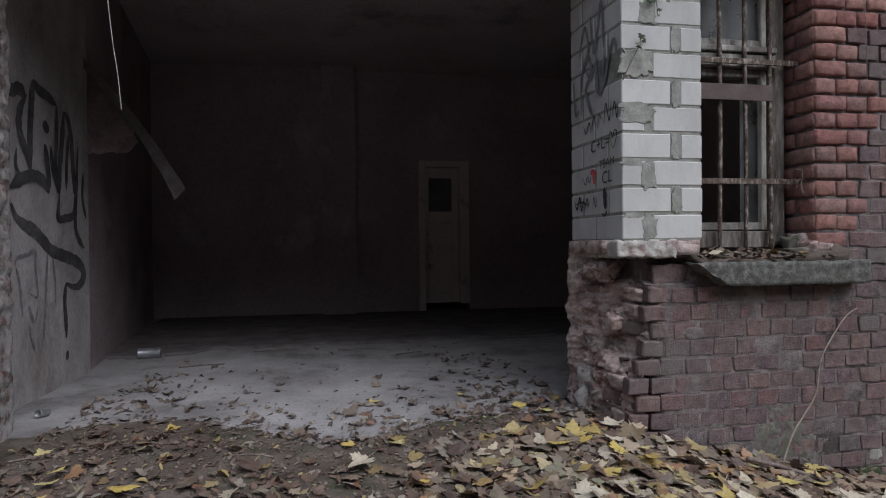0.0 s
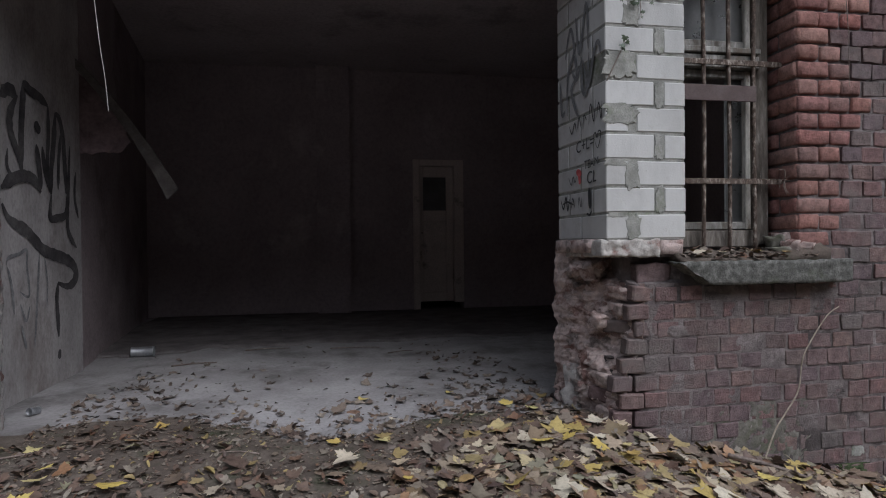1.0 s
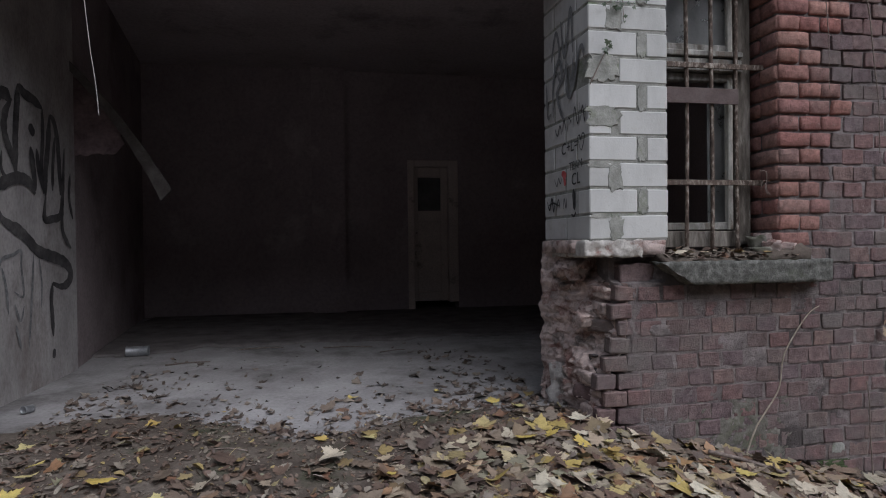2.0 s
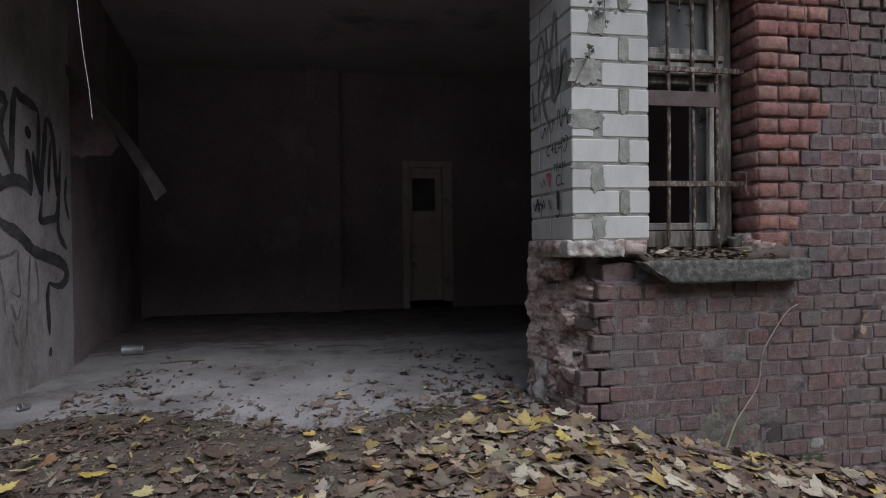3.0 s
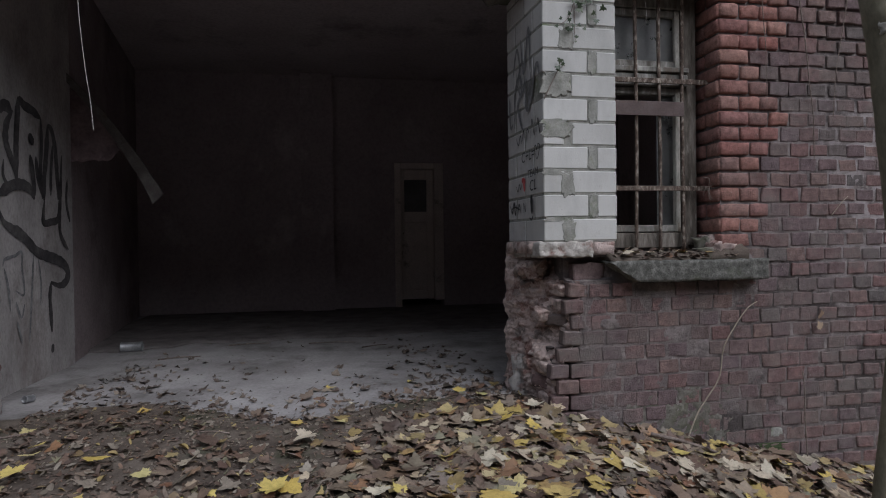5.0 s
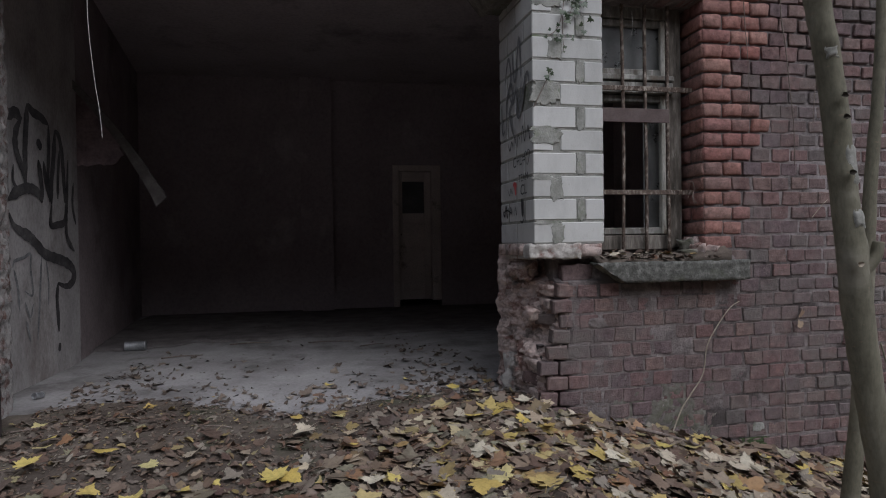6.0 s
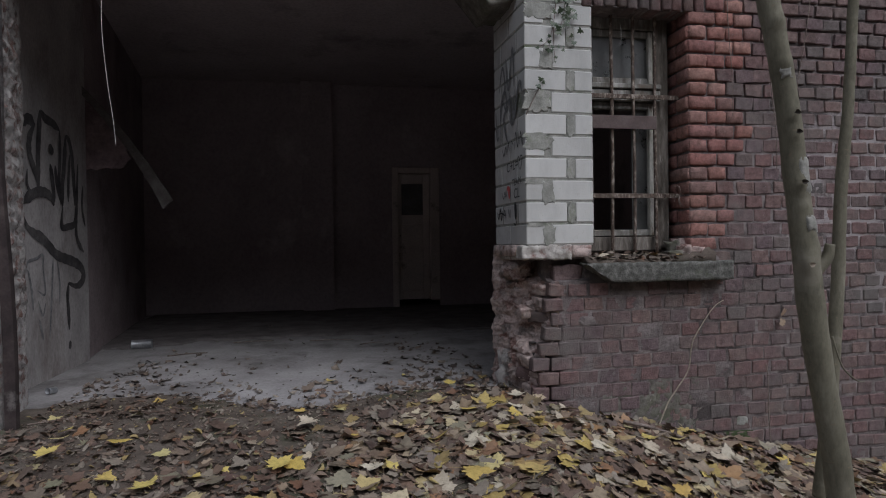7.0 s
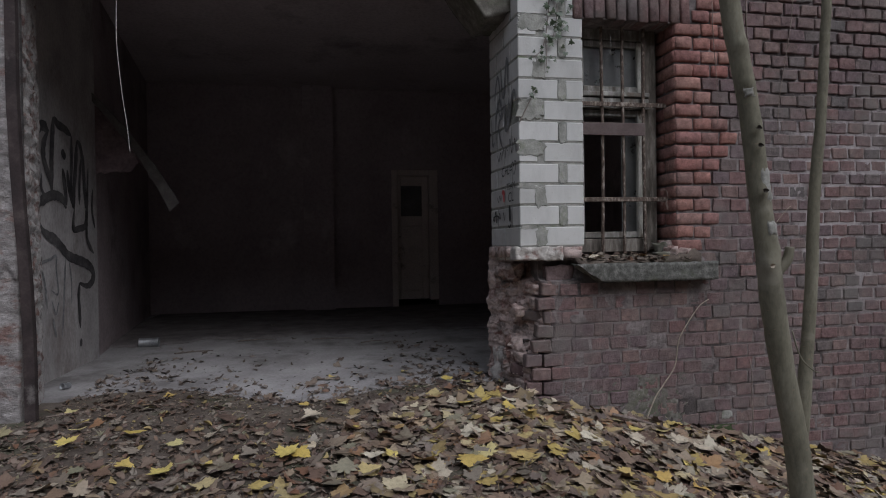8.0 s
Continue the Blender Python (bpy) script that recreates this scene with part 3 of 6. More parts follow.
def build_corner():
    verts, faces = [], []
    nu, nv = 120, 170
    for j in range(nv + 1):
        z = -0.12 + (0.80 + 0.12) * j / nv
        for i in range(nu + 1):
            u = i / nu
            x = 1.292 + (corner_end(z) + 0.062 - 1.292) * u + 0.022 * (1 - u) * fbm(z * 11, 5, 1)
            y = BACK + (FACADE + 0.006 - BACK) * u ** 0.85
            w = math.sin(math.pi * min(1, u * 1.02)) ** 0.4
            near, _ = noise.voronoi(Vector((x * 7 + 0.4 * fbm(y * 6, z * 6, 1), y * 7, z * 11.8)))
            stone = min(1.0, (near[1] - near[0]) * 3.0) * (0.6 + 0.8 * noise.cell(Vector((near[0] * 0.01, round(y * 8), round(z / COURSE)))))
            bulge = 0.026 * fbm(x * 7, y * 7, z * 8) + 0.024 * stone + 0.013 * fbm(x * 31, y * 31, z * 40) + 0.005 * fbm(x * 90, y * 90, z * 90)
            hollow = 0.012 * math.exp(-((z - 0.40) / 0.10) ** 2) * math.sin(math.pi * u)
            cave = (0.085 * min(1, max(0, (z - 0.655) / 0.03)) if z < 0.81 else 0) * min(1, u / 0.45)
            w = 1.0 if cave and u > 0.5 else w
            verts.append((x - (bulge - hollow - cave) * w * 0.95, y - (bulge - hollow - cave * 0.7) * w * 0.35, z))
    for j in range(nv):
        for i in range(nu):
            if verts[j * (nu + 1)][2] > 0.65 and i > 0.72 * nu:      # open cavity under the stone course
                continue
            a = j * (nu + 1) + i
            faces.append((a, a + 1, a + nu + 2, a + nu + 1))
    put("broken_corner", mesh_of("broken_corner", verts, faces), RUBBLE, facade, None, "crumbling broken brick corner with bare mortar")
    v2, f2 = [], []
    front_slab(v2, f2, 1.40, 1.52, -0.3, 0.78, lambda x, z: BACK - 0.12, BACK, 0.1)
    put("corner_core", mesh_of("corner_core", v2, f2, False), RUBBLE, facade)


build_corner()

# the chipped course under the white pier
bm = bmesh.new()
rough_block(bm, 1.325, 1.62, FACADE - 0.012, BACK - 0.1, 0.782, WHITE_Z - 0.006, 0.012, 0.010, 30)
part("cap_stone", bm, CAP_STONE, facade, "chipped whitewashed stone course", True)
bm = bmesh.new()
rough_block(bm, 1.632, 1.745, FACADE - 0.004, BACK - 0.1, 0.786, WHITE_Z - 0.006, 0.028, 0.009, 19)
part("cap_brick", bm, RUBBLE, facade, "broken dusty brick", True)
bm = bmesh.new()
rough_block(bm, 1.305, 1.37, 2.66, BACK + 0.004, 0.80, WHITE_Z - 0.004, 0.028, 0.009, 19)
part("cap_brick", bm, RUBBLE, facade, "", True)
bm = bmesh.new()
rough_block(bm, 1.53, 1.71, FACADE + 0.045, FACADE + 0.25, 0.650, 0.745, 0.012, 0.010, 15)
part("loose_stone", bm, BRICK_WORN, facade, "rubble left in the cavity", True)


# ---- white pier bricks
SPLAY = 0.07           # the reveal opens inwards
def white_brick(x0, x1, z0, h, y0, y1, mat=WHITE_BRICK):
    bm = bmesh.new()
    box(bm, x0, x1, y0, y1, z0, z0 + h, 0.004)
    for v in bm.verts:
        v.co += noise.noise_vector(v.co * 37) * 0.0022
        if v.co.x < JAMB_X + 0.05:
            v.co.x -= SPLAY * (v.co.y - FACADE)
    return part("white_brick", bm, mat, pier)


bm = bmesh.new()
box(bm, JAMB_X + 0.004, PIER_X - 0.004, FACADE + 0.004, BACK - 0.006, WHITE_Z - 0.006, TOP - 0.02)
for v in bm.verts:
    if v.co.x < JAMB_X + 0.05:
        v.co.x -= SPLAY * (v.co.y - FACADE)
pier = tagged(part("wall_pier", bm, GREY_MORTAR), "white sand-lime brick pier with grey mortar and graffiti", "pier", kind="structure")
WH, WC = 0.1125, 0.1253
for k in range(17):
    z0 = WHITE_Z + k * WC
    if z0 + WH > TOP - 0.03:
        break
    odd = k % 2
    if odd:      # a long face brick, then a short one
        white_brick(JAMB_X, JAMB_X + 0.245, z0, WH, FACADE - 0.001, FACADE + 0.115)
        white_brick(JAMB_X + 0.298, PIER_X + 0.002, z0, WH, FACADE, FACADE + 0.24)
    else:        # a short end, then a long one
        if k not in (6,):
            white_brick(JAMB_X, JAMB_X + 0.113, z0, WH, FACADE - 0.001, FACADE + 0.238)
        white_brick(JAMB_X + 0.158, PIER_X + 0.001, z0, WH, FACADE, FACADE + 0.115)
    # bricks of the reveal
    if odd:
        white_brick(JAMB_X + 0.001, JAMB_X + 0.115, z0, WH, FACADE + 0.128, FACADE + 0.368, GRIMY_BRICK)
        white_brick(JAMB_X - 0.001, JAMB_X + 0.115, z0, WH, FACADE + 0.382, BACK, GRIMY_BRICK)
    else:
        white_brick(JAMB_X - 0.001, JAMB_X + 0.115, z0, WH, FACADE + 0.251, BACK - 0.002, GRIMY_BRICK)
# mortar smeared over broken faces of the pier
def smear(x, z, w, h, seed, thick=0.007):
    verts, faces = [(x, FACADE - 0.5 * thick, z)], []
    n = 56
    for ring, s in ((0, 0.93), (1, 1.0)):
        for k in range(n):
            a = 2 * math.pi * k / n
            cx, cz = math.copysign(abs(math.cos(a)) ** 0.5, math.cos(a)), math.copysign(abs(math.sin(a)) ** 0.5, math.sin(a))
            r = s * (1 + 0.34 * noise.noise((a * 1.9, seed * 3.3, 0)) + 0.30 * noise.noise((a * 5, seed, 4)) + 0.14 * noise.noise((a * 14, seed, 9)))
            verts.append((x + cx * w * 0.5 * r, FACADE - (0.5 * thick * (1.0 + 0.15 * noise.noise((a * 3, seed, ring))) if ring == 0 else -0.0005), z + cz * h * 0.5 * r))
    for k in range(n):
        faces.append((0, 1 + (k + 1) % n, 1 + k))
        faces.append((1 + k, 1 + (k + 1) % n, 1 + n + (k + 1) % n, 1 + n + k))
    put("mortar_smear", mesh_of("mortar_smear", verts, faces, False), GREY_MORTAR, pier, None, "rough grey mortar patch")


for k, (dx, dz, w, h) in {4: (0.075, 0.075, 0.16, 0.085), 2: (0.135, 0.045, 0.075, 0.13), 6: (0.072, 0.058, 0.155, 0.125), 8: (0.13, 0.05, 0.08, 0.11), 10: (0.085, 0.075, 0.17, 0.10), 0: (0.135, 0.055, 0.07, 0.12)}.items():
    smear(JAMB_X + dx, WHITE_Z + k * WC + dz, w, h, k)
for k in (1, 3, 5, 7, 9):
    smear(JAMB_X + 0.272, WHITE_Z + k * WC + 0.055, 0.052, 0.12, k + 20, 0.004)
smear(JAMB_X + 0.055, WHITE_Z + 4 * WC + 0.118, 0.14, 0.03, 33)
smear(JAMB_X + 0.045, WHITE_Z + 2 * WC + 0.108, 0.12, 0.035, 34)
smear(JAMB_X + 0.06, WHITE_Z + 0.112, 0.11, 0.025, 35)

# ---- window
WY = 2.755
window = tagged(new("window_1"), "barred window with peeling grey wooden frame and dirty panes", "window", kind="structure")


def wood_part(name, x0, x1, y0, y1, z0, z1, parent=window, mat=OLD_WOOD, bev=0.004):
    bm = bmesh.new()
    box(bm, x0, x1, y0, y1, z0, z1, bev)
    roughen(bm, 0.002, 25)
    return part(name, bm, mat, parent)


FX0, FX1 = WIN_X0 + 0.005, WIN_X1 - 0.004
wood_part("frame_jamb", FX1 - 0.120, FX1 - 0.03, WY - 0.035, WY + 0.06, SILL_Z + 0.03, HEAD_Z + 0.05, window, BARE_WOOD)
wood_part("frame_jamb", FX0 - 0.02, FX0 + 0.035, WY - 0.035, WY + 0.06, SILL_Z + 0.03, HEAD_Z + 0.05)
wood_part("frame_head", FX0 - 0.02, FX1 - 0.095, WY - 0.03, WY + 0.06, HEAD_Z - 0.06, HEAD_Z + 0.05)
wood_part("frame_bottom", FX0 + 0.03, FX1 - 0.09, WY - 0.04, WY + 0.06, SILL_Z + 0.02, SILL_Z + 0.105, window, BARE_WOOD)
wood_part("transom", FX0 + 0.03, FX1 - 0.09, WY - 0.05, WY + 0.055, 1.735, 1.80)
wood_part("transom_ledge", FX0 + 0.03, FX1 - 0.09, WY - 0.062, WY + 0.02, 1.808, 1.838)
# upper and lower casements
for z0, z1, name in ((1.842, HEAD_Z - 0.065, "upper_sash"), (SILL_Z + 0.11, 1.73, "lower_sash")):
    s = new(name)
    s.parent = window
    wood_part("stile", FX1 - 0.155, FX1 - 0.124, WY - 0.025, WY + 0.025, z0, z1, s, PALE_WOOD)
    wood_part("stile", FX0 + 0.04, FX0 + 0.07, WY - 0.025, WY + 0.025, z0, z1, s)
    wood_part("rail", FX0 + 0.07, FX1 - 0.155, WY - 0.022, WY + 0.022, z0, z0 + 0.04, s)
    wood_part("rail", FX0 + 0.07, FX1 - 0.155, WY - 0.022, WY + 0.022, z1 - 0.04, z1, s)
    if name == "upper_sash":
        bm = bmesh.new()
        box(bm, FX0 + 0.068, FX1 - 0.153, WY - 0.002, WY + 0.002, z0 + 0.038, z1 - 0.038)
        pane = part("pane", bm, GLASS, s, "dusty grey glass pane")
        pane.visible_shadow = False
    else:
        bm = bmesh.new()
        box(bm, FX1 - 0.255, FX1 - 0.153, WY + 0.004, WY + 0.008, z0 + 0.038, z1 - 0.038)
        pane = part("pane", bm, GLASS, s, "broken piece of dirty glass")
        pane.visible_shadow = False

grille = tagged(new("window_grille"), "rusty steel bar grille before a window", "grille")
BAR_Y = 2.688
for bx in (1.945, 2.088, 2.230):
    pts = [(bx + 0.003 * math.sin(k * 0.2 + bx * 9), BAR_Y, 0.80 + (2.27 - 0.80) * k / 30) for k in range(31)]
    verts, faces = tube(pts, [0.0105] * 31, 8, 0.12)
    put("bar", mesh_of("bar", verts, faces), RUST, grille, None, "flaking rusty bar")
for bz in (1.752, 1.153):
    bm = bmesh.new()
    box(bm, WIN_X0 - 0.02, WIN_X1 + 0.02, BAR_Y - 0.018, BAR_Y - 0.009, bz - 0.014, bz + 0.014, 0.002)
    roughen(bm, 0.001, 40)
    part("cross_bar", bm, RUST, grille)
bm = bmesh.new()
box(bm, WIN_X0 - 0.01, 2.225, BAR_Y - 0.026, BAR_Y - 0.0185, 1.555, 1.635, 0.002)
part("flat_band", bm, BROWN_STEEL, grille, "brown painted flat steel band")

# ---- concrete sill, broken at one end
def build_sill():
    bm = bmesh.new()
    rough_block(bm, 1.69, 2.60, FACADE - 0.095, FACADE + 0.03, 0.646, 0.757, 0.016, 0.006, 26)
    for v in bm.verts:
        c = v.co
        if c.x < 1.84:
            t = (1.84 - c.x) / 0.15
            low = 0.646 + 0.10 * min(1, t) + 0.012 * fbm(c.x * 30, c.y * 20, 3)
            if c.z < low:
                c.z = min(low, 0.752)
            c.y += 0.05 * max(0, t - 0.55)
    return tagged(part("window_sill", bm, SILL_STONE, smooth=True), "mossy dark concrete window sill with a broken end", "sill", kind="structure")


sill = build_sill()
bm = bmesh.new()
rough_block(bm, 1.70, 2.50, FACADE - 0.06, WY + 0.05, 0.745, 0.80, 0.03, 0.012, 12)
for v in bm.verts:
    v.co.z += max(0, v.co.x - 2.25) * 0.16 * (v.co.z > 0.77) + 0.012 * (v.co.z > 0.77) * fbm(v.co.x * 9, v.co.y * 9, 0)
    if v.co.z > 0.765:
        v.co.z -= 0.035 * max(0, min(1, (FACADE - v.co.y) / 0.05))
debris = tagged(part("sill_debris", bm, DIRT, smooth=True), "crumbled mortar and soil on the sill", "debris", kind="stuff")

def wall_patch(name, x, z, w, h, proud, mat, seed, label):
    """A thin uneven skin of mortar on the wall that fades into it at its ragged rim."""
    verts, faces = [], []
    nx, nz = max(8, int(w / 0.012)), max(8, int(h / 0.012))
    for j in range(nz + 1):
        for i in range(nx + 1):
            a, b = 2 * i / nx - 1, 2 * j / nz - 1
            px, pz = x + a * w / 2, z + b * h / 2
            rim = max(abs(a), abs(b)) ** 1.0 * 0.8 + 0.2 * math.hypot(a, b) + 0.95 * fbm(px * 8, pz * 8, seed)
            y = FACADE + 0.012 - (proud + 0.012) * min(1, max(0, (1.0 - rim) / 0.22)) + 0.005 * fbm(px * 24, pz * 24, seed + 2) + 0.0025 * fbm(px * 70, pz * 70, seed)
            verts.append((px, y, pz))
    for j in range(nz):
        for i in range(nx):
            k = j * (nx + 1) + i
            faces.append((k, k + 1, k + nx + 2, k + nx + 1))
    put(name, mesh_of(name, verts, faces), mat, facade, None, label)


wall_patch("render_patch", 2.10, -0.11, 0.72, 0.36, -0.0012, MOSSY_RENDER, 3, "mossy grey cement patch at the wall foot")
wall_patch("mortar_patch", 2.725, -0.20, 0.085, 0.10, 0.003, GREY_MORTAR, 5, "small pale mortar patch")
wall_patch("mortar_patch", 1.72, 0.42, 0.12, 0.06, 0.004, MORTAR, 11, "mortar smeared over bricks")

# ---- lintel over the entrance and its haunch
bm = bmesh.new()
rough_block(bm, -1.7, JAMB_X + 0.01, FACADE + 0.02, BACK - 0.01, 2.52, TOP - 0.01, 0.12, 0.012, 5)
lintel = tagged(part("lintel", bm, RUBBLE, smooth=True), "stained concrete lintel over the wide entrance", "lintel", kind="structure")
bm = bmesh.new()
rough_block(bm, 0.98, JAMB_X + 0.0, FACADE + 0.12, BACK - 0.02, 2.20, 2.54, 0.03, 0.013, 9)
for v in bm.verts:
    c = v.co
    low = 2.25 + max(0, 1.20 - c.x) * 1.35 + 0.02 * fbm(c.x * 9, c.y * 9, 2) + max(0, c.x - 1.20) * 0.28
    c.z = low + (c.z - 2.20) * (2.54 - low) / 0.34
part("haunch", bm, MOSSY_RENDER, lintel, "broken plastered haunch", True)

# ---- left side of the entrance
LX = -1.295
verts, faces = [], []
front_slab(verts, faces, -5.5, LX - 0.25, -0.5, TOP, lambda x, z: FACADE + 0.008, BACK + 0.03, 0.3)
wall_left = tagged(put("wall_left", mesh_of("wall_left", verts, faces, False), MORTAR), "crumbling brick wall end beside the entrance", "wall", kind="structure")


def build_left_reveal():
    verts, faces = [], []
    nu, nv = 40, 150
    for j in range(nv + 1):
        z = -0.06 + 2.66 * j / nv
        for i in range(nu + 1):
            u = i / nu
            x = LX - 0.022 - 0.13 * u
            y = FACADE + 0.045 + (BACK + 0.05 - FACADE - 0.045) * u
            course = abs(((z + 0.02) / 0.083) % 1.0 - 0.5) * 2
            b = 0.022 * fbm(y * 9, z * 9, 1.5) + 0.016 * fbm(y * 28, z * 28, 4) + 0.010 * (course < 0.7) - 0.012
            verts.append((x + b * (0.3 + 0.5 * math.sin(math.pi * u)), y + 0.02 * fbm(y * 10, z * 12, 8) * u, z))
    for j in range(nv):
        for i in range(nu):
            a = j * (nu + 1) + i
            faces.append((a, a + nu + 1, a + nu + 2, a + 1))
    o = len(verts)
    for j in range(nv + 1):
        v = verts[j * (nu + 1) + nu]
        verts.append((-1.70, v[1] + 0.02, v[2]))
    for j in range(nv):
        a = j * (nu + 1) + nu
        faces.append((a, a + nu + 1, o + j + 1, o + j))
    put("broken_reveal", mesh_of("broken_reveal", verts, faces), RUBBLE_PALE, wall_left, None, "broken plaster and brick of the reveal")


build_left_reveal()


def left_front(x, z):
    course = abs(((z + 0.02) / 0.083) % 1.0 - 0.5) * 2
    return FACADE + 0.004 - 0.004 * (course < 0.8) + 0.007 * fbm(x * 14, z * 10, 3) + 0.004 * fbm(x * 45, z * 45, 6) + 0.012 * (fbm(x * 4, z * 3, 9) > 0.1)


verts, faces = [], []
front_slab(verts, faces, LX - 0.25, LX - 0.022, -0.3, TOP, left_front, FACADE + 0.10, 0.012)
put("plastered_front", mesh_of("plastered_front", verts, faces), PLASTER_FRONT, wall_left, None, "flaking pale plaster over brick courses")


def build_channel():
    """A bent, rusted steel channel standing at the corner."""
    prof = [(-0.025, 0.0), (0.025, 0.0), (0.025, 0.035), (0.019, 0.035), (0.019, 0.007), (-0.019, 0.007), (-0.019, 0.035), (-0.025, 0.035)]
    verts, faces = [], []
    n = 40
    for k in range(n + 1):
        z = -0.05 + 2.62 * k / n
        cx = LX + 0.030 - 0.062 * z / 2.3 + 0.010 * math.sin(z * 3.1)
        for a, b in prof:
            verts.append((cx + a + 0.002 * fbm(z * 9, a * 40, 0), FACADE - 0.012 + b + 0.003 * fbm(z * 5, 2, b * 30), z))
    p = len(prof)
    for k in range(n):
        for s in range(p):
            faces.append((k * p + s, k * p + (s + 1) % p, (k + 1) * p + (s + 1) % p, (k + 1) * p + s))
    faces.append(tuple(range(p)))
    faces.append(tuple(range(n * p + p - 1, n * p - 1, -1)))
    return tagged(put("steel_channel", mesh_of("steel_channel", verts, faces, False), CHANNEL_STEEL), "rusted bent steel channel standing at the wall corner", "steel channel")


build_channel()

# ---- the hall
def plain_wall(name, label, mat, boxes):
    bm = bmesh.new()
    for b in boxes:
        box(bm, *b)
    return tagged(part(name, bm, mat), label, "wall", kind="structure")


DX0, DX1, DZ = 1.075, 1.735, 1.93
wall_graffiti = plain_wall("wall_west", "grey plastered wall covered with black graffiti", PLASTER, [(-2.3, -1.62, BACK + 0.03, 4.43, 0.0, TOP - 0.06)])
# the deeper stretch of the west wall, in a darker reddish tone than the near one
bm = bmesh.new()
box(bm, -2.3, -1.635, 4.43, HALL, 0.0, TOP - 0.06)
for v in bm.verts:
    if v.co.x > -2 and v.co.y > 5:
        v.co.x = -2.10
tagged(part("wall_west_far", bm, SIDE_PLASTER), "darker reddish plastered wall deeper in the hall", "wall", kind="structure")
plain_wall("wall_north", "dark sooty back wall with a doorway", DARK_PLASTER, [
    (-2.3, DX0, HALL, HALL + 0.25, 0.0, TOP - 0.06),
    (DX0, DX1, HALL, HALL + 0.25, DZ, TOP - 0.06), (DX1, 4.3, HALL, HALL + 0.25, 0.0, TOP - 0.06)])
plain_wall("wall_back_room", "dark wall of the room behind", DARK_PLASTER, [(-2.3, 4.3, HALL + 2.3, HALL + 2.5, 0.0, TOP - 0.06), (-2.5, -2.3, HALL + 0.25, HALL + 2.5, 0.0, TOP - 0.06), (4.3, 4.5, HALL + 0.25, HALL + 2.5, 0.0, TOP - 0.06)])
plain_wall("wall_east", "smoked limewashed side wall of the hall", CEILING_MAT, [(4.3, 4.5, BACK, HALL + 0.25, 0.0, TOP - 0.06)])
plain_wall("wall_pilaster", "dark plastered pilaster on the back wall", DARK_PLASTER, [(-0.12, 0.28, HALL - 0.14, HALL + 0.002, 0.0, TOP - 0.06)])
bm = bmesh.new()
box(bm, -5.5, 4.6, FACADE + 0.05, HALL + 2.6, TOP - 0.06 + 0.002, TOP + 0.2)
tagged(part("ceiling", bm, CEILING_MAT), "dark sooty ceiling of the hall", "ceiling", kind="structure")
# unseen block behind the camera, its height set to cut off low sky light
bm = bmesh.new()
box(bm, -60, 60, -14.4, -14.0, -0.5, 9.2)
tagged(part("backdrop", bm, DIRT), "plain dark unseen boundary behind the yard, added to block low sky light", "backdrop", kind="structure")

# door at the back
door = tagged(new("door_1"), "dirty cream wooden door with an empty upper light", "door", kind="structure")


def door_part(name, x0, x1, y0, y1, z0, z1, parent=door, mat=DOOR_PAINT, m=None):
    bm = bmesh.new()
    box(bm, x0, x1, y0, y1, z0, z1, 0.006, m)
    return part(name, bm, mat, parent)


door_part("frame_jamb", DX0, DX0 + 0.085, HALL - 0.03, HALL + 0.2, 0.0, DZ)
door_part("frame_jamb", DX1 - 0.125, DX1, HALL - 0.02, HALL + 0.2, 0.09, DZ)
door_part("frame_head", DX0 + 0.085, DX1 - 0.125, HALL - 0.02, HALL + 0.2, DZ - 0.08, DZ)
leaf = new("door_leaf")
leaf.parent = door
LX0, LX1, LY = DX0 + 0.09, DX1 - 0.13, HALL + 0.05
door_part("stile", LX0, LX0 + 0.05, LY, LY + 0.04, 0.10, DZ - 0.085, leaf)
door_part("stile", LX1 - 0.09, LX1, LY, LY + 0.04, 0.10, DZ - 0.085, leaf)
door_part("rail", LX0 + 0.05, LX1 - 0.09, LY, LY + 0.04, DZ - 0.22, DZ - 0.085, leaf)
door_part("rail", LX0 + 0.05, LX1 - 0.09, LY, LY + 0.04, 1.14, 1.28, leaf)
door_part("rail", LX0 + 0.05, LX1 - 0.09, LY, LY + 0.04, 0.10, 0.22, leaf)
door_part("panel", LX0 + 0.05, LX1 - 0.09, LY + 0.012, LY + 0.028, 0.22, 1.14, leaf)
bm = bmesh.new()
box(bm, LX0 + 0.045, LX1 - 0.085, LY + 0.018, LY + 0.022, 1.275, DZ - 0.215)
part("pane", bm, DUSTY_PANE, leaf, "dusty dark glass pane")
door_part("handle", LX0 + 0.02, LX0 + 0.035, LY - 0.05, LY, 0.98, 1.0, leaf, RUST)

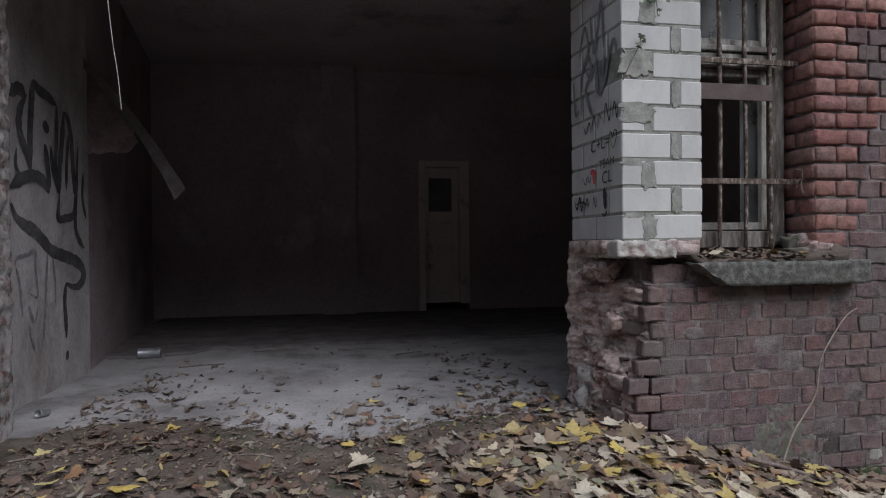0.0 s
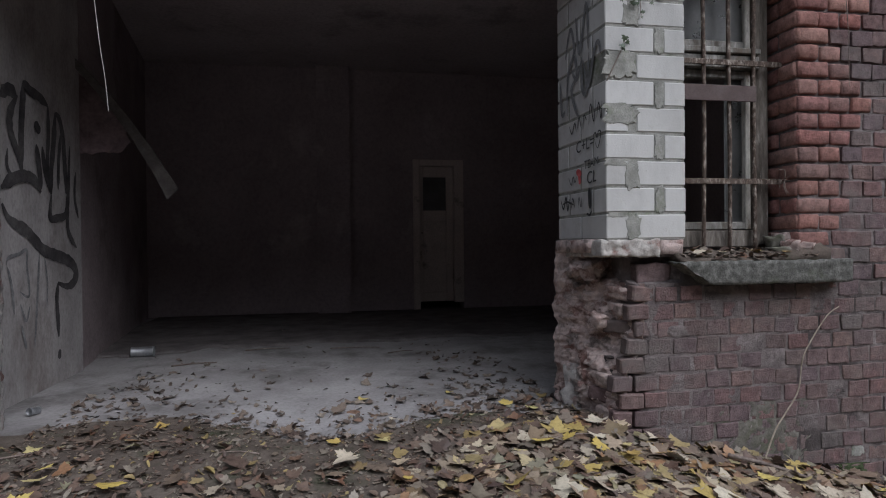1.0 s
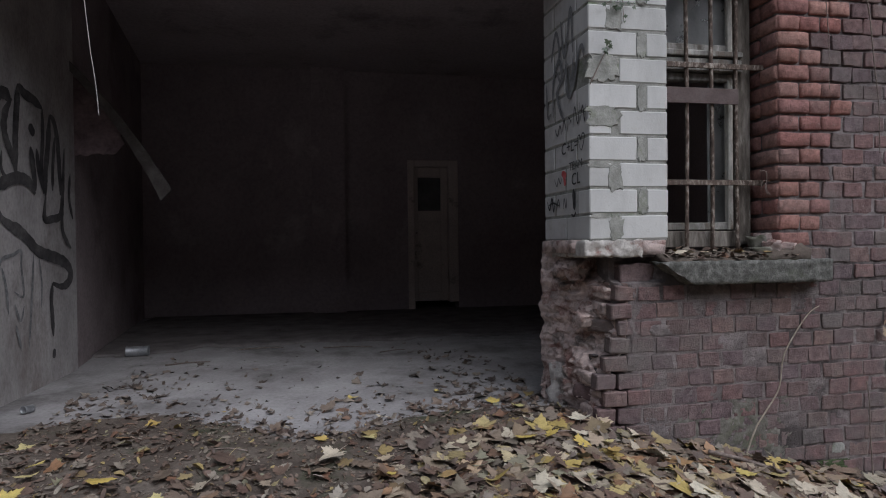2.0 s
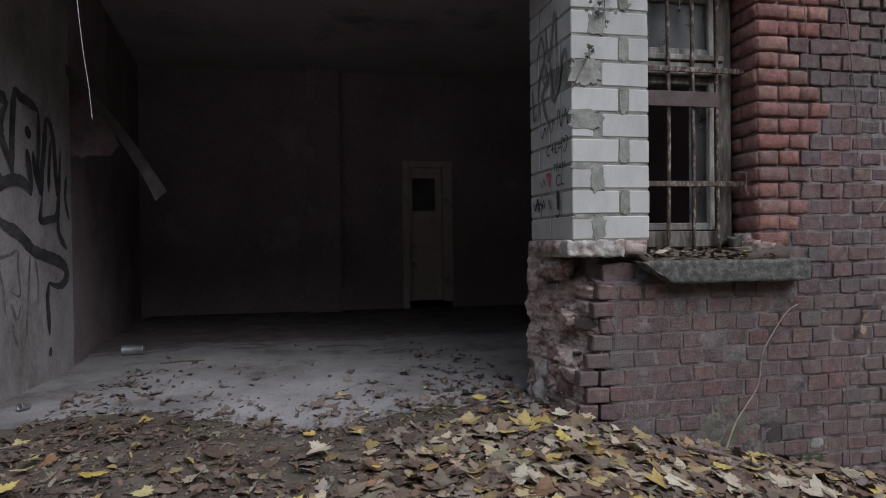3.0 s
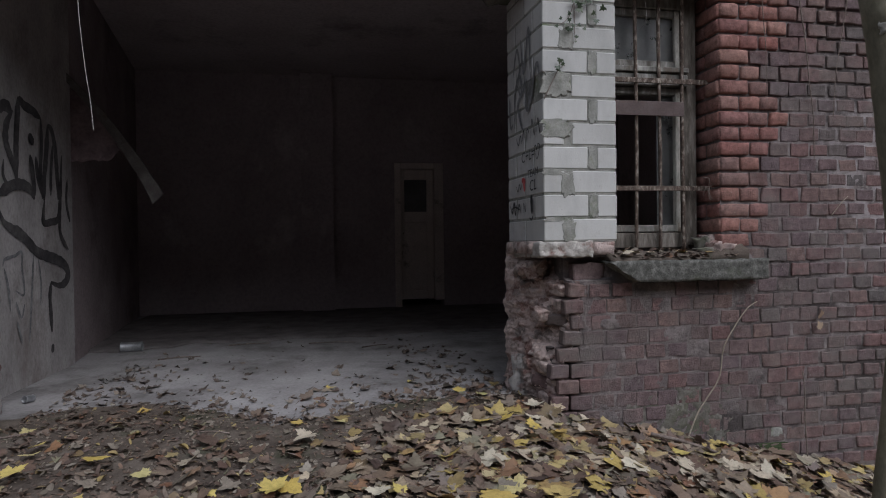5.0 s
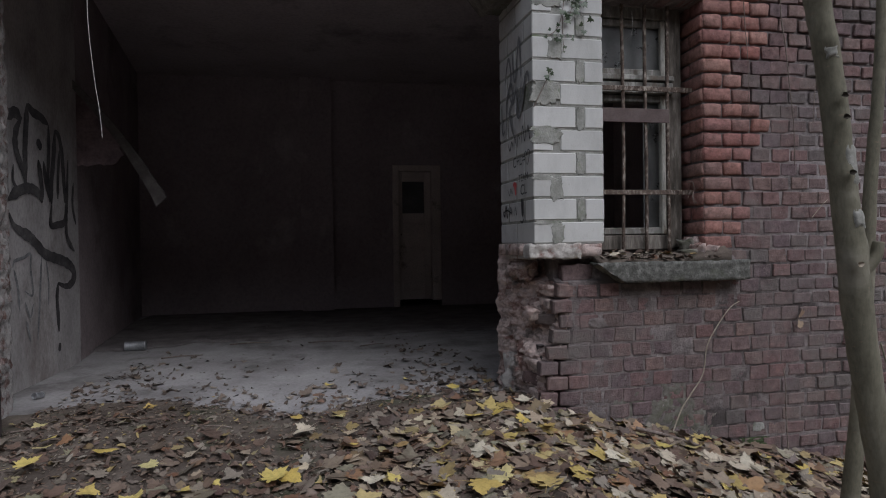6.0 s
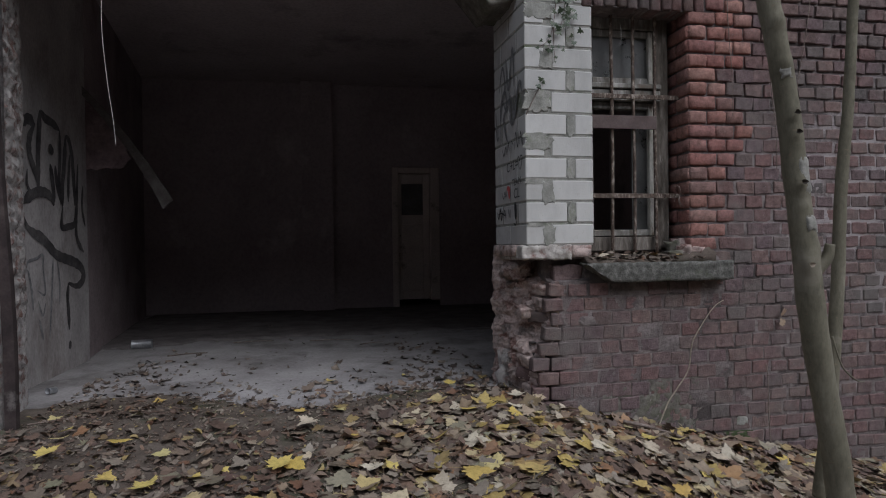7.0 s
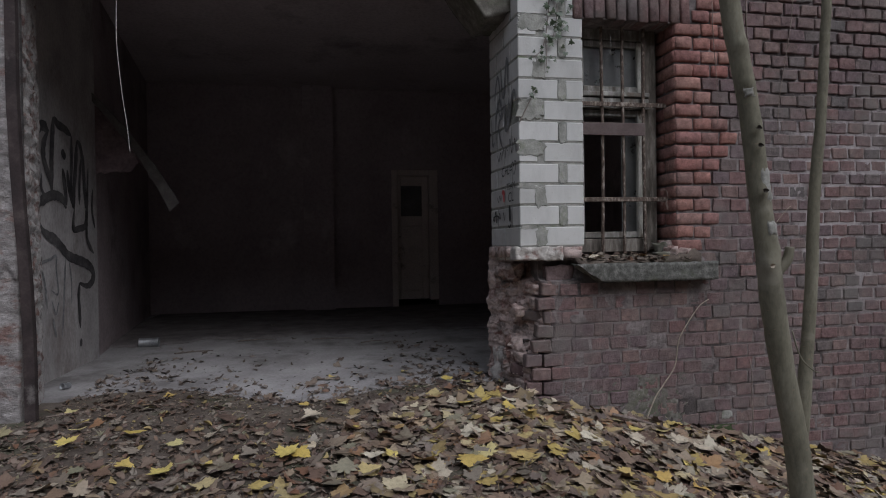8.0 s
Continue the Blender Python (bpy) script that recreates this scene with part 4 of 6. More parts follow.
# ---- hanging and lying things in the entrance
def hanging_board():
    a, b = Vector((-1.70, 4.36, 2.20)), Vector((-1.05, 4.52, 1.24))
    d = (b - a)
    n = 16
    verts, faces = [], []
    side = Vector((0.80, 0.0, 0.55)).normalized()
    for k in range(n + 1):
        t = k / n
        p = a + d * t + Vector((0.045, 0, 0.03)) * math.sin(math.pi * t) * 0.8
        w = 0.018 + 0.030 * t + 0.006 * fbm(t * 9, 1, 1)
        for s, h in ((-1, 0), (1, 0), (1, 0.02), (-1, 0.02)):
            verts.append(tuple(p + side * w * s + Vector((0, h, -0.02 * (s < 0) * (k == n)))))
    for k in range(n):
        for s in range(4):
            faces.append((k * 4 + s, k * 4 + (s + 1) % 4, k * 4 + 4 + (s + 1) % 4, k * 4 + 4 + s))
    faces += [(0, 3, 2, 1), (n * 4, n * 4 + 1, n * 4 + 2, n * 4 + 3)]
    tagged(put("hanging_board", mesh_of("hanging_board", verts, faces, False), PLANK_MAT), "splintered grey board hanging down from the wall", "board")


hanging_board()


def torn_panel():
    """A sooty sheet of wallboard left hanging beside the wall, its lower edge torn."""
    top = (Vector((-1.75, 4.46, 2.17)), Vector((-1.45, 4.50, 1.93)))
    low = (Vector((-1.65, 4.44, 1.5)), Vector((-1.3, 4.50, 1.55)))
    verts, faces, n = [], [], 18
    for back in (0.0, 0.018):
        for j in range(n + 1):
            for i in range(n + 1):
                u, v = i / n, j / n
                p = low[0].lerp(low[1], u).lerp(top[0].lerp(top[1], u), v)
                p += Vector((0.02 * fbm(v * 5, 1, 2) * u, back + 0.012 * fbm(u * 3, v * 3, 4), 0.06 * fbm(u * 6, 3, 7) * (1 - v) - 0.02 * math.sin(math.pi * u) * v))
                verts.append(tuple(p))
    m = (n + 1) ** 2
    for j in range(n):
        for i in range(n):
            a = j * (n + 1) + i
            faces += [(a, a + 1, a + n + 2, a + n + 1), (m + a, m + a + n + 1, m + a + n + 2, m + a + 1)]
    rim = [i for i in range(n + 1)] + [j * (n + 1) + n for j in range(1, n + 1)] + [n * (n + 1) + i for i in range(n - 1, -1, -1)] + [j * (n + 1) for j in range(n - 1, 0, -1)]
    for k, a in enumerate(rim):
        b = rim[(k + 1) % len(rim)]
        faces.append((b, a, m + a, m + b))
    tagged(put("wallboard", mesh_of("wallboard", verts, faces), CHARRED), "torn sooty wallboard hanging beside the plastered wall", "wallboard")


torn_panel()
wire = stem("hanging_cable", [(-0.835, 2.60, 2.53), (-0.826, 2.57, 2.2), (-0.815, 2.53, 1.95), (-0.79, 2.52, 1.68), (-0.768, 2.515, 1.52), (-0.757, 2.515, 1.385)], 0.0021, 0.0018, CABLE, None, 6, 8)
tagged(wire, "thin pale cable hanging from the entrance lintel", "cable")


def tin_can(name, m, r, h, label):
    prof = [(0, 0.004), (r * 0.86, 0.004), (r * 0.9, 0), (r, 0), (r, 0.006), (r * 0.965, 0.01), (r * 0.965, h - 0.012), (r, h - 0.006), (r, h), (r * 0.88, h), (r * 0.86, h - 0.006), (0, h - 0.006)]
    verts, faces = [], []
    n = 20
    for a, b in prof:
        for s in range(n):
            t = 2 * math.pi * s / n
            dent = 1 - 0.08 * math.exp(-((t - 2.2) / 0.5) ** 2) * (0.1 * h < b < 0.9 * h)
            verts.append((a * math.cos(t) * dent, a * math.sin(t) * dent, b))
    for k in range(len(prof) - 1):
        for s in range(n):
            faces.append((k * n + s, k * n + (s + 1) % n, (k + 1) * n + (s + 1) % n, (k + 1) * n + s))
    return tagged(put(name, mesh_of(name, verts, faces), TIN, None, m), label, "tin can")


tin_can("tin_can", pose(-1.45, 4.86, 0.04, 0, 90, 4), 0.04, 0.16, "dull dented tin can lying on the concrete floor")
tin_can("small_tin", pose(-1.40, 3.33, 0.021, 84, 0, -20), 0.02, 0.055, "small silver tin lying among leaves on the floor")


# ---- graffiti
def plane_west(u, v):
    return (-1.616, u, v)


def raised(lines, dz):
    return [(w, [(u, v + dz) for u, v in pts]) for w, pts in lines]


def graffiti(name, wall, place, lines, mat, label):
    verts, faces = [], []
    for k, (width, pts) in enumerate(lines):
        o = len(verts)
        stroke(verts, faces, pts, width, place)
        for i in range(o, len(verts)):      # one coat of paint over the other
            x, y, z = verts[i]
            verts[i] = (x + 0.0005 * (k + 1) * (1 if wall == wall_graffiti else -1), y, z)
    return put(name, mesh_of(name, verts, faces, False), mat, wall, None, label)


graffiti("black_tag", wall_graffiti, plane_west, [
    (0.07, [(3.45, 1.66), (3.54, 1.71), (3.62, 1.7)]),
    (0.06, [(3.63, 1.7), (3.56, 1.6), (3.55, 1.5), (3.6, 1.41), (3.65, 1.34), (3.66, 1.25)]),
    (0.06, [(3.7, 1.8), (3.68, 1.66), (3.66, 1.48), (3.66, 1.27)]),
    (0.03, [(3.52, 1.39), (3.51, 1.3), (3.55, 1.25), (3.59, 1.25)]),
    (0.07, [(3.45, 1.17), (3.52, 1.21), (3.63, 1.25), (3.73, 1.26), (3.81, 1.24), (3.87, 1.18)]),
    (0.06, [(3.7, 1.8), (3.76, 1.76), (3.86, 1.75), (3.97, 1.72)]),
    (0.045, [(3.97, 1.72), (3.97, 1.54), (3.95, 1.36), (3.97, 1.19)]),
    (0.06, [(3.81, 1.59), (3.84, 1.56), (3.87, 1.54)]),
    (0.055, [(3.82, 1.46), (3.85, 1.33), (3.87, 1.2)]),
], BLACK_PAINT, "thick black spray-painted tag")
graffiti("black_tag", wall_graffiti, plane_west, [
    (0.05, [(3.9, 1.46), (3.93, 1.31), (4.01, 1.19)]),
    (0.06, [(4.07, 1.7), (4.04, 1.5), (4.0, 1.3), (4.0, 1.18)]),
    (0.055, [(4.07, 1.7), (4.13, 1.66), (4.17, 1.54), (4.19, 1.36), (4.2, 1.2)]),
    (0.04, [(4.13, 1.57), (4.1, 1.38), (4.09, 1.22)]),
    (0.05, [(4.0, 1.18), (3.98, 1.04), (4.08, 1.04), (4.19, 1.07), (4.21, 1.2)]),
    (0.045, [(4.26, 1.52), (4.23, 1.25), (4.21, 1.0), (4.26, 0.91), (4.34, 0.85)]),
    (0.035, [(4.34, 1.36), (4.32, 1.19), (4.37, 1.05)]),
], BLACK_PAINT, "thick black spray-painted letter strokes")
graffiti("black_line", wall_graffiti, plane_west, [
    (0.075, [(3.46, 1.09), (3.51, 1.02), (3.6, 0.98), (3.7, 0.95), (3.79, 0.9), (3.89, 0.84), (4.02, 0.81), (4.17, 0.78), (4.28, 0.74), (4.33, 0.68), (4.29, 0.62), (4.19, 0.6), (4.07, 0.63)]),
    (0.05, [(4.07, 0.63), (4.05, 0.53), (4.06, 0.42), (4.07, 0.29)]),
    (0.045, [(4.08, 0.21), (4.07, 0.15)]),
], BLACK_PAINT, "curving black spray-painted line")
graffiti("thin_tag", wall_graffiti, plane_west, [
    (0.022, [(3.49, 0.76), (3.51, 0.8), (3.62, 0.82), (3.7, 0.84), (3.7, 0.75), (3.72, 0.58), (3.62, 0.61)]),
    (0.022, [(3.5, 0.75), (3.54, 0.64), (3.56, 0.49)]),
    (0.024, [(3.84, 0.82), (3.81, 0.56), (3.77, 0.27)]),
    (0.018, [(3.9, 0.8), (3.93, 0.65), (3.92, 0.49)]),
    (0.018, [(3.62, 0.54), (3.68, 0.44), (3.72, 0.52)]),
    (0.022, [(3.63, 0.42), (3.68, 0.28)]),
], GREY_PAINT, "thin grey spray-painted scrawl")


def plane_reveal(u, v):
    return (JAMB_X - 0.0045 - SPLAY * u, FACADE + u, v)


graffiti("grey_tag", pier, plane_reveal, raised([
    (0.022, [(0.40, 1.72), (0.34, 1.86), (0.30, 1.74), (0.36, 1.66)]),
    (0.022, [(0.28, 1.90), (0.24, 1.70), (0.17, 1.93), (0.15, 1.70)]),
    (0.018, [(0.34, 1.66), (0.27, 1.58), (0.22, 1.67)]),
], 0.1) + raised([
    (0.024, [(0.38, 1.30), (0.37, 1.50), (0.30, 1.58), (0.27, 1.48), (0.33, 1.42), (0.28, 1.30), (0.25, 1.27)]),
    (0.024, [(0.22, 1.56), (0.21, 1.40), (0.17, 1.38), (0.14, 1.56)]),
    (0.024, [(0.20, 1.54), (0.15, 1.40), (0.09, 1.55), (0.05, 1.58), (0.03, 1.52)]),
    (0.02, [(0.46, 1.50), (0.44, 1.32), (0.40, 1.33)]),
], 0.22), GREY_PAINT, "faded grey spray-painted tag")
graffiti("marker_scrawl", pier, plane_reveal, raised([
    (0.007, [(0.36, 1.245), (0.33, 1.20), (0.30, 1.25), (0.28, 1.20)]),
    (0.007, [(0.27, 1.21), (0.25, 1.27), (0.23, 1.21)]),
    (0.007, [(0.21, 1.20), (0.20, 1.27), (0.17, 1.24)]),
    (0.007, [(0.15, 1.21), (0.13, 1.31), (0.10, 1.22), (0.08, 1.32)]),
    (0.007, [(0.07, 1.23), (0.05, 1.30), (0.03, 1.22), (0.02, 1.30)]),
], 0.215) + raised([
    (0.012, [(0.46, 0.99), (0.43, 0.94), (0.40, 1.0), (0.38, 0.93), (0.36, 0.99)]),
    (0.010, [(0.44, 0.965), (0.38, 0.975), (0.31, 0.955)]),
    (0.008, [(0.34, 0.93), (0.32, 0.99), (0.30, 0.94)]),
    (0.006, [(0.26, 0.935), (0.25, 0.99), (0.23, 0.94), (0.22, 0.99)]),
    (0.03, [(0.145, 1.03), (0.14, 0.97), (0.135, 0.925)]),
    (0.012, [(0.17, 0.905), (0.14, 0.895), (0.12, 0.915)]),
], 0.09) + raised([
    (0.006, [(0.36, 1.06), (0.33, 1.02), (0.31, 1.06), (0.29, 1.03), (0.27, 1.06)]),
], 0.13) + raised([
    (0.007, [(0.08, 1.135), (0.093, 1.165), (0.075, 1.175), (0.06, 1.15), (0.047, 1.178), (0.025, 1.17), (0.033, 1.135), (0.057, 1.10), (0.08, 1.135)]),
], 0.2), MARKER, "black marker scrawl and a heart")
graffiti("red_heart", pier, plane_reveal, raised([(0.022, [(0.265, 1.075), (0.275, 1.095), (0.255, 1.095), (0.245, 1.08), (0.235, 1.10)]), (0.026, [(0.26, 1.09), (0.25, 1.055), (0.245, 1.03)])], 0.115), RED_PAINT, "small red painted heart")


def lettering(text, u, v, size):
    cu = bpy.data.curves.new("lettering", 'FONT')
    cu.body, cu.size = text, size
    ob = new("lettering_source", cu)
    me = bpy.data.meshes.new_from_object(ob)
    bpy.data.objects.remove(ob)
    m = Matrix(((SPLAY, 0, -1, JAMB_X - 0.006 - SPLAY * u), (-1, 0, 0, FACADE + u), (0, 1, 0, v), (0, 0, 0, 1)))
    put("lettering", me, MARKER, pier, m, "black marker writing " + text)


lettering("C+L=", 0.285, 1.305, 0.085)
lettering("TEAM", 0.20, 1.215, 0.06)
lettering("CL", 0.175, 1.14, 0.085)


# ---- trees
def trunk_mesh(points, radii, knots, seed):
    path = smooth_path(points, 14)
    n = len(path)
    segs = 20
    rr = []
    for k in range(n):
        f = k / (n - 1) * (len(radii) - 1)
        i = min(int(f), len(radii) - 2)
        rr.append(radii[i] + (radii[i + 1] - radii[i]) * (f - i))
    verts, faces = tube(path, rr, segs, 0.05)
    out = []
    for k, v in enumerate(verts):
        p = Vector(v)
        c = path[min(k // segs, n - 1)]
        d = (p - c)
        swell = 0.0
        for kx, ky, kz, s, amp in knots:
            r = (p - Vector((kx, ky, kz))).length / s
            swell += amp * math.exp(-r * r)
        out.append(tuple(p + d.normalized() * (swell + 0.0015 * fbm(p.x * 40, p.y * 40, p.z * 25))))
    return out, faces


def leaf_outline(lobes, rng):
    """A maple leaf in its own plane, about 1 across, as (x, y) round the edge from the stalk."""
    tips = [(-2.30, 0.42), (-1.15, 0.80), (0.0, 1.0), (1.15, 0.80), (2.30, 0.42)] if lobes == 5 else [(-1.0, 0.72), (0.0, 1.0), (1.0, 0.72)]
    pts = [(0.0, -0.10)]
    prev = None
    for a, r in tips:
        a += rng.uniform(-0.08, 0.08)
        r *= rng.uniform(0.9, 1.08)
        if prev is not None:
            mid = (prev + a) / 2
            q = rng.uniform(0.54, 0.70)
            pts.append((math.sin(mid) * q, math.cos(mid) * q))
        for da, f in ((-0.42, 0.66), (-0.30, 0.80), (-0.16, 0.80), (0.0, 1.0), (0.16, 0.80), (0.30, 0.80), (0.42, 0.66)):
            q = r * f * rng.uniform(0.94, 1.05)
            pts.append((math.sin(a + da) * q, math.cos(a + da) * q))
        prev = a
    return pts


def leaf_data(rng, lobes=5, curl=0.25):
    """Verts and faces of one dry leaf lying flat: +y is its tip."""
    out = leaf_outline(lobes, rng)
    n = len(out)
    kx, ky, tw = rng.uniform(-0.3, 1.0) * curl, rng.uniform(-0.4, 1.0) * curl, rng.uniform(-0.5, 0.5) * curl
    ph = rng.uniform(0, 6)
    def lift(x, y):
        r = math.hypot(x, y)
        return kx * x * x * 1.3 + ky * y * y * 0.9 + tw * x * y + 0.09 * curl * 4 * r * math.sin(3 * math.atan2(x, y) + ph) * r
    verts = [(0.0, 0.05, -0.01)] + [(x * 0.5, y * 0.5, lift(x * 0.5, y * 0.5) + 0.02) for x, y in out] + [(x, y, lift(x, y)) for x, y in out]
    faces = []
    for k in range(n):
        j = (k + 1) % n
        faces.append((0, 1 + j, 1 + k))
        faces.append((1 + k, 1 + j, 1 + n + j, 1 + n + k))
    # the stalk, a thin strip
    o = len(verts)
    b = rng.uniform(-0.3, 0.3)
    verts += [(-0.012, -0.05, 0.0), (0.012, -0.05, 0.0), (b * 0.5 + 0.012, -0.42, 0.05), (b * 0.5 - 0.012, -0.42, 0.05), (b + 0.008, -0.8, 0.03), (b - 0.008, -0.8, 0.03)]
    faces += [(o, o + 1, o + 2, o + 3), (o + 3, o + 2, o + 4, o + 5)]
    return verts, faces


def scrap_data(rng):
    """A small curled leaf or a torn scrap with a ragged edge."""
    n = 10
    w = rng.uniform(0.28, 0.75)
    c, d = rng.uniform(-0.3, 0.9), rng.uniform(-0.2, 0.5)
    torn = rng.random() < 0.65
    verts = [(0, 0, 0.0)]
    for k in range(n):
        a = 2 * math.pi * k / n
        r = rng.uniform(0.45, 1.15) if torn else rng.uniform(0.85, 1.05)
        x, y = math.sin(a) * w * r, math.cos(a) * r
        if not torn and k == 0:
            y *= 1.25
        verts.append((x, y, c * x * x * 1.6 + d * y * y * 0.5 + rng.uniform(-0.08, 0.08)))
    faces = [(0, 1 + (k + 1) % n, 1 + k) for k in range(n)]
    return verts, faces


rng = random.Random(4)
TREE = [(1.715, 0.79, -0.22), (1.661, 0.768, 0.02), (1.640, 0.765, 0.138), (1.613, 0.765, 0.325), (1.578, 0.765, 0.494), (1.550, 0.765, 0.663), (1.528, 0.765, 0.839), (1.503, 0.765, 1.021), (1.472, 0.765, 1.259), (1.440, 0.765, 1.422), (1.410, 0.765, 1.583), (1.35, 0.76, 2.1), (1.33, 0.78, 3.0), (1.40, 0.80, 4.2)]
TREE_R = [0.0430, 0.0365, 0.0345, 0.0335, 0.0319, 0.0340, 0.0323, 0.0298, 0.0288, 0.0280, 0.0271, 0.0254, 0.0203, 0.0103]
KNOTS = [(1.505, 0.73, 0.82, 0.022, 0.009), (1.487, 0.73, 1.03, 0.024, 0.010), (1.472, 0.73, 1.16, 0.017, 0.010), (1.468, 0.73, 1.21, 0.017, 0.010), (1.445, 0.73, 1.34, 0.02, 0.009), (1.575, 0.75, 0.86, 0.03, 0.010), (1.50, 0.735, 0.965, 0.012, 0.006), (1.47, 0.735, 0.955, 0.012, 0.006), (1.43, 0.74, 1.45, 0.02, 0.007)]


def build_tree(label, points, radii, knots, limbs, seed):
    tree = tagged(new("tree"), label, "tree")
    put("trunk", mesh_of("trunk", *trunk_mesh(points, radii, knots, seed)), BARK, tree)
    r = random.Random(seed)
    verts, faces = [], []
    for bx, by, bz, ex, ey, ez, rad in limbs:
        mid = ((bx + ex) / 2 + r.uniform(-0.1, 0.1), (by + ey) / 2, (bz + ez) / 2 + 0.12)
        stem("limb", [(bx, by, bz), mid, (ex, ey, ez)], rad, 0.004, BARK, tree, 8, 8)
        for _ in range(26):
            t = r.uniform(0.35, 1.05)
            p = Vector((bx + (ex - bx) * t, by + (ey - by) * t, bz + (ez - bz) * t)) + Vector((r.gauss(0, 0.12), r.gauss(0, 0.12), r.gauss(0, 0.12)))
            m = Matrix.Translation(p) @ Euler((r.uniform(0, 6), r.uniform(0, 6), r.uniform(0, 6))).to_matrix().to_4x4() @ Matrix.Scale(r.uniform(0.025, 0.05), 4)
            add_to(verts, faces, leaf_data(r, 3, 0.3), m)
    put("crown", mesh_of("crown", verts, faces), YELLOW_JOINED, tree, None, "sparse yellow autumn leaves")
    return tree


tree = build_tree("slender young tree with smooth olive-grey bark before the wall", TREE, TREE_R, KNOTS,
                  [(1.335, 0.775, 2.9, 0.8, 0.5, 3.9, 0.014), (1.335, 0.78, 3.0, 2.1, 0.9, 4.1, 0.013), (1.365, 0.79, 3.6, 1.5, 0.1, 4.6, 0.010)], 3)
stub = stem("branch_stub", [(1.555, 0.765, 0.79), (1.584, 0.755, 0.83), (1.590, 0.75, 0.868)], 0.017, 0.012, BARK, tree, 10, 6)
for k in range(4):
    sx, sy, sz = [(1.505, 0.719, 0.815), (1.484, 0.719, 1.03), (1.470, 0.721, 1.16), (1.466, 0.721, 1.21)][k]
    v, f = [], []
    for s in range(12):
        a = 2 * math.pi * s / 12
        v.append((sx + 0.0095 * math.cos(a) * (1 + 0.3 * math.sin(3 * a + k)), sy - 0.003, sz + 0.0065 * math.sin(a)))
    v.append((sx, sy + 0.006, sz))
    f = [(s, (s + 1) % 12, 12) for s in range(12)]
    put("knot", mesh_of("knot", v, f), TWIG if k == 0 else DARK_KNOT, tree)
def trunk_patch(z0, z1, a0, a1, mat, label):
    """A pale scar on the bark: a thin skin on the trunk between two heights and two angles."""
    rows = [(p, q) for p, q in zip(TREE, TREE_R)]
    verts, faces, n = [], [], 10
    for j in range(n + 1):
        z = z0 + (z1 - z0) * j / n
        for (p, ra), (q, rb) in zip(rows, rows[1:]):
            if p[2] <= z <= q[2]:
                f = (z - p[2]) / (q[2] - p[2])
                cx, cy, rad = p[0] + (q[0] - p[0]) * f, p[1] + (q[1] - p[1]) * f, ra + (rb - ra) * f
        for i in range(n + 1):
            u = 2 * i / n - 1
            v = 2 * j / n - 1
            rim = max(abs(u), abs(v)) + 0.5 * noise.noise((u * 2, v * 2, z0 * 9))
            a = radians(a0 + (a1 - a0) * i / n)
            d = rad + 0.0045 * min(1.0, max(-1.0, (0.9 - rim) * 5))
            verts.append((cx + d * math.cos(a), cy + d * math.sin(a), z))
    for j in range(n):
        for i in range(n):
            k = j * (n + 1) + i
            faces.append((k, k + 1, k + n + 2, k + n + 1))
    put("bark_scar", mesh_of("bark_scar", verts, faces), mat, tree, None, label)


for z0, z1, a0, a1 in ((1.00, 1.10, -120, -40), (0.90, 0.945, -110, -50), (1.30, 1.33, -140, -80)):
    trunk_patch(z0, z1, a0, a1, PALE_BARK, "pale grey lichen scar on the bark")
tree_b = build_tree("thin straight sapling with smooth olive bark close to the wall",
                    [(2.364, 1.604, -0.248), (2.391, 1.592, 0.081), (2.408, 1.587, 0.328), (2.438, 1.587, 0.689), (2.456, 1.587, 1.077), (2.497, 1.587, 1.466), (2.531, 1.587, 1.984), (2.548, 1.570, 2.514), (2.539, 1.553, 3.279)],
                    [0.036, 0.031, 0.028, 0.0262, 0.0246, 0.0221, 0.0204, 0.017, 0.007], [(2.446, 1.553, 0.780, 0.017, 0.006), (2.454, 1.558, 1.205, 0.017, 0.006), (2.505, 1.562, 1.596, 0.017, 0.006)],
                    [(2.548, 1.570, 2.514, 3.05, 1.45, 3.2, 0.010), (2.546, 1.567, 2.684, 2.15, 1.35, 3.5, 0.009)], 8)
stem("twig", [(1.60, 0.755, 0.62), (1.625, 0.75, 0.54), (1.665, 0.745, 0.50), (1.685, 0.74, 0.495)], 0.0024, 0.0014, BARK, tree, 6, 6)

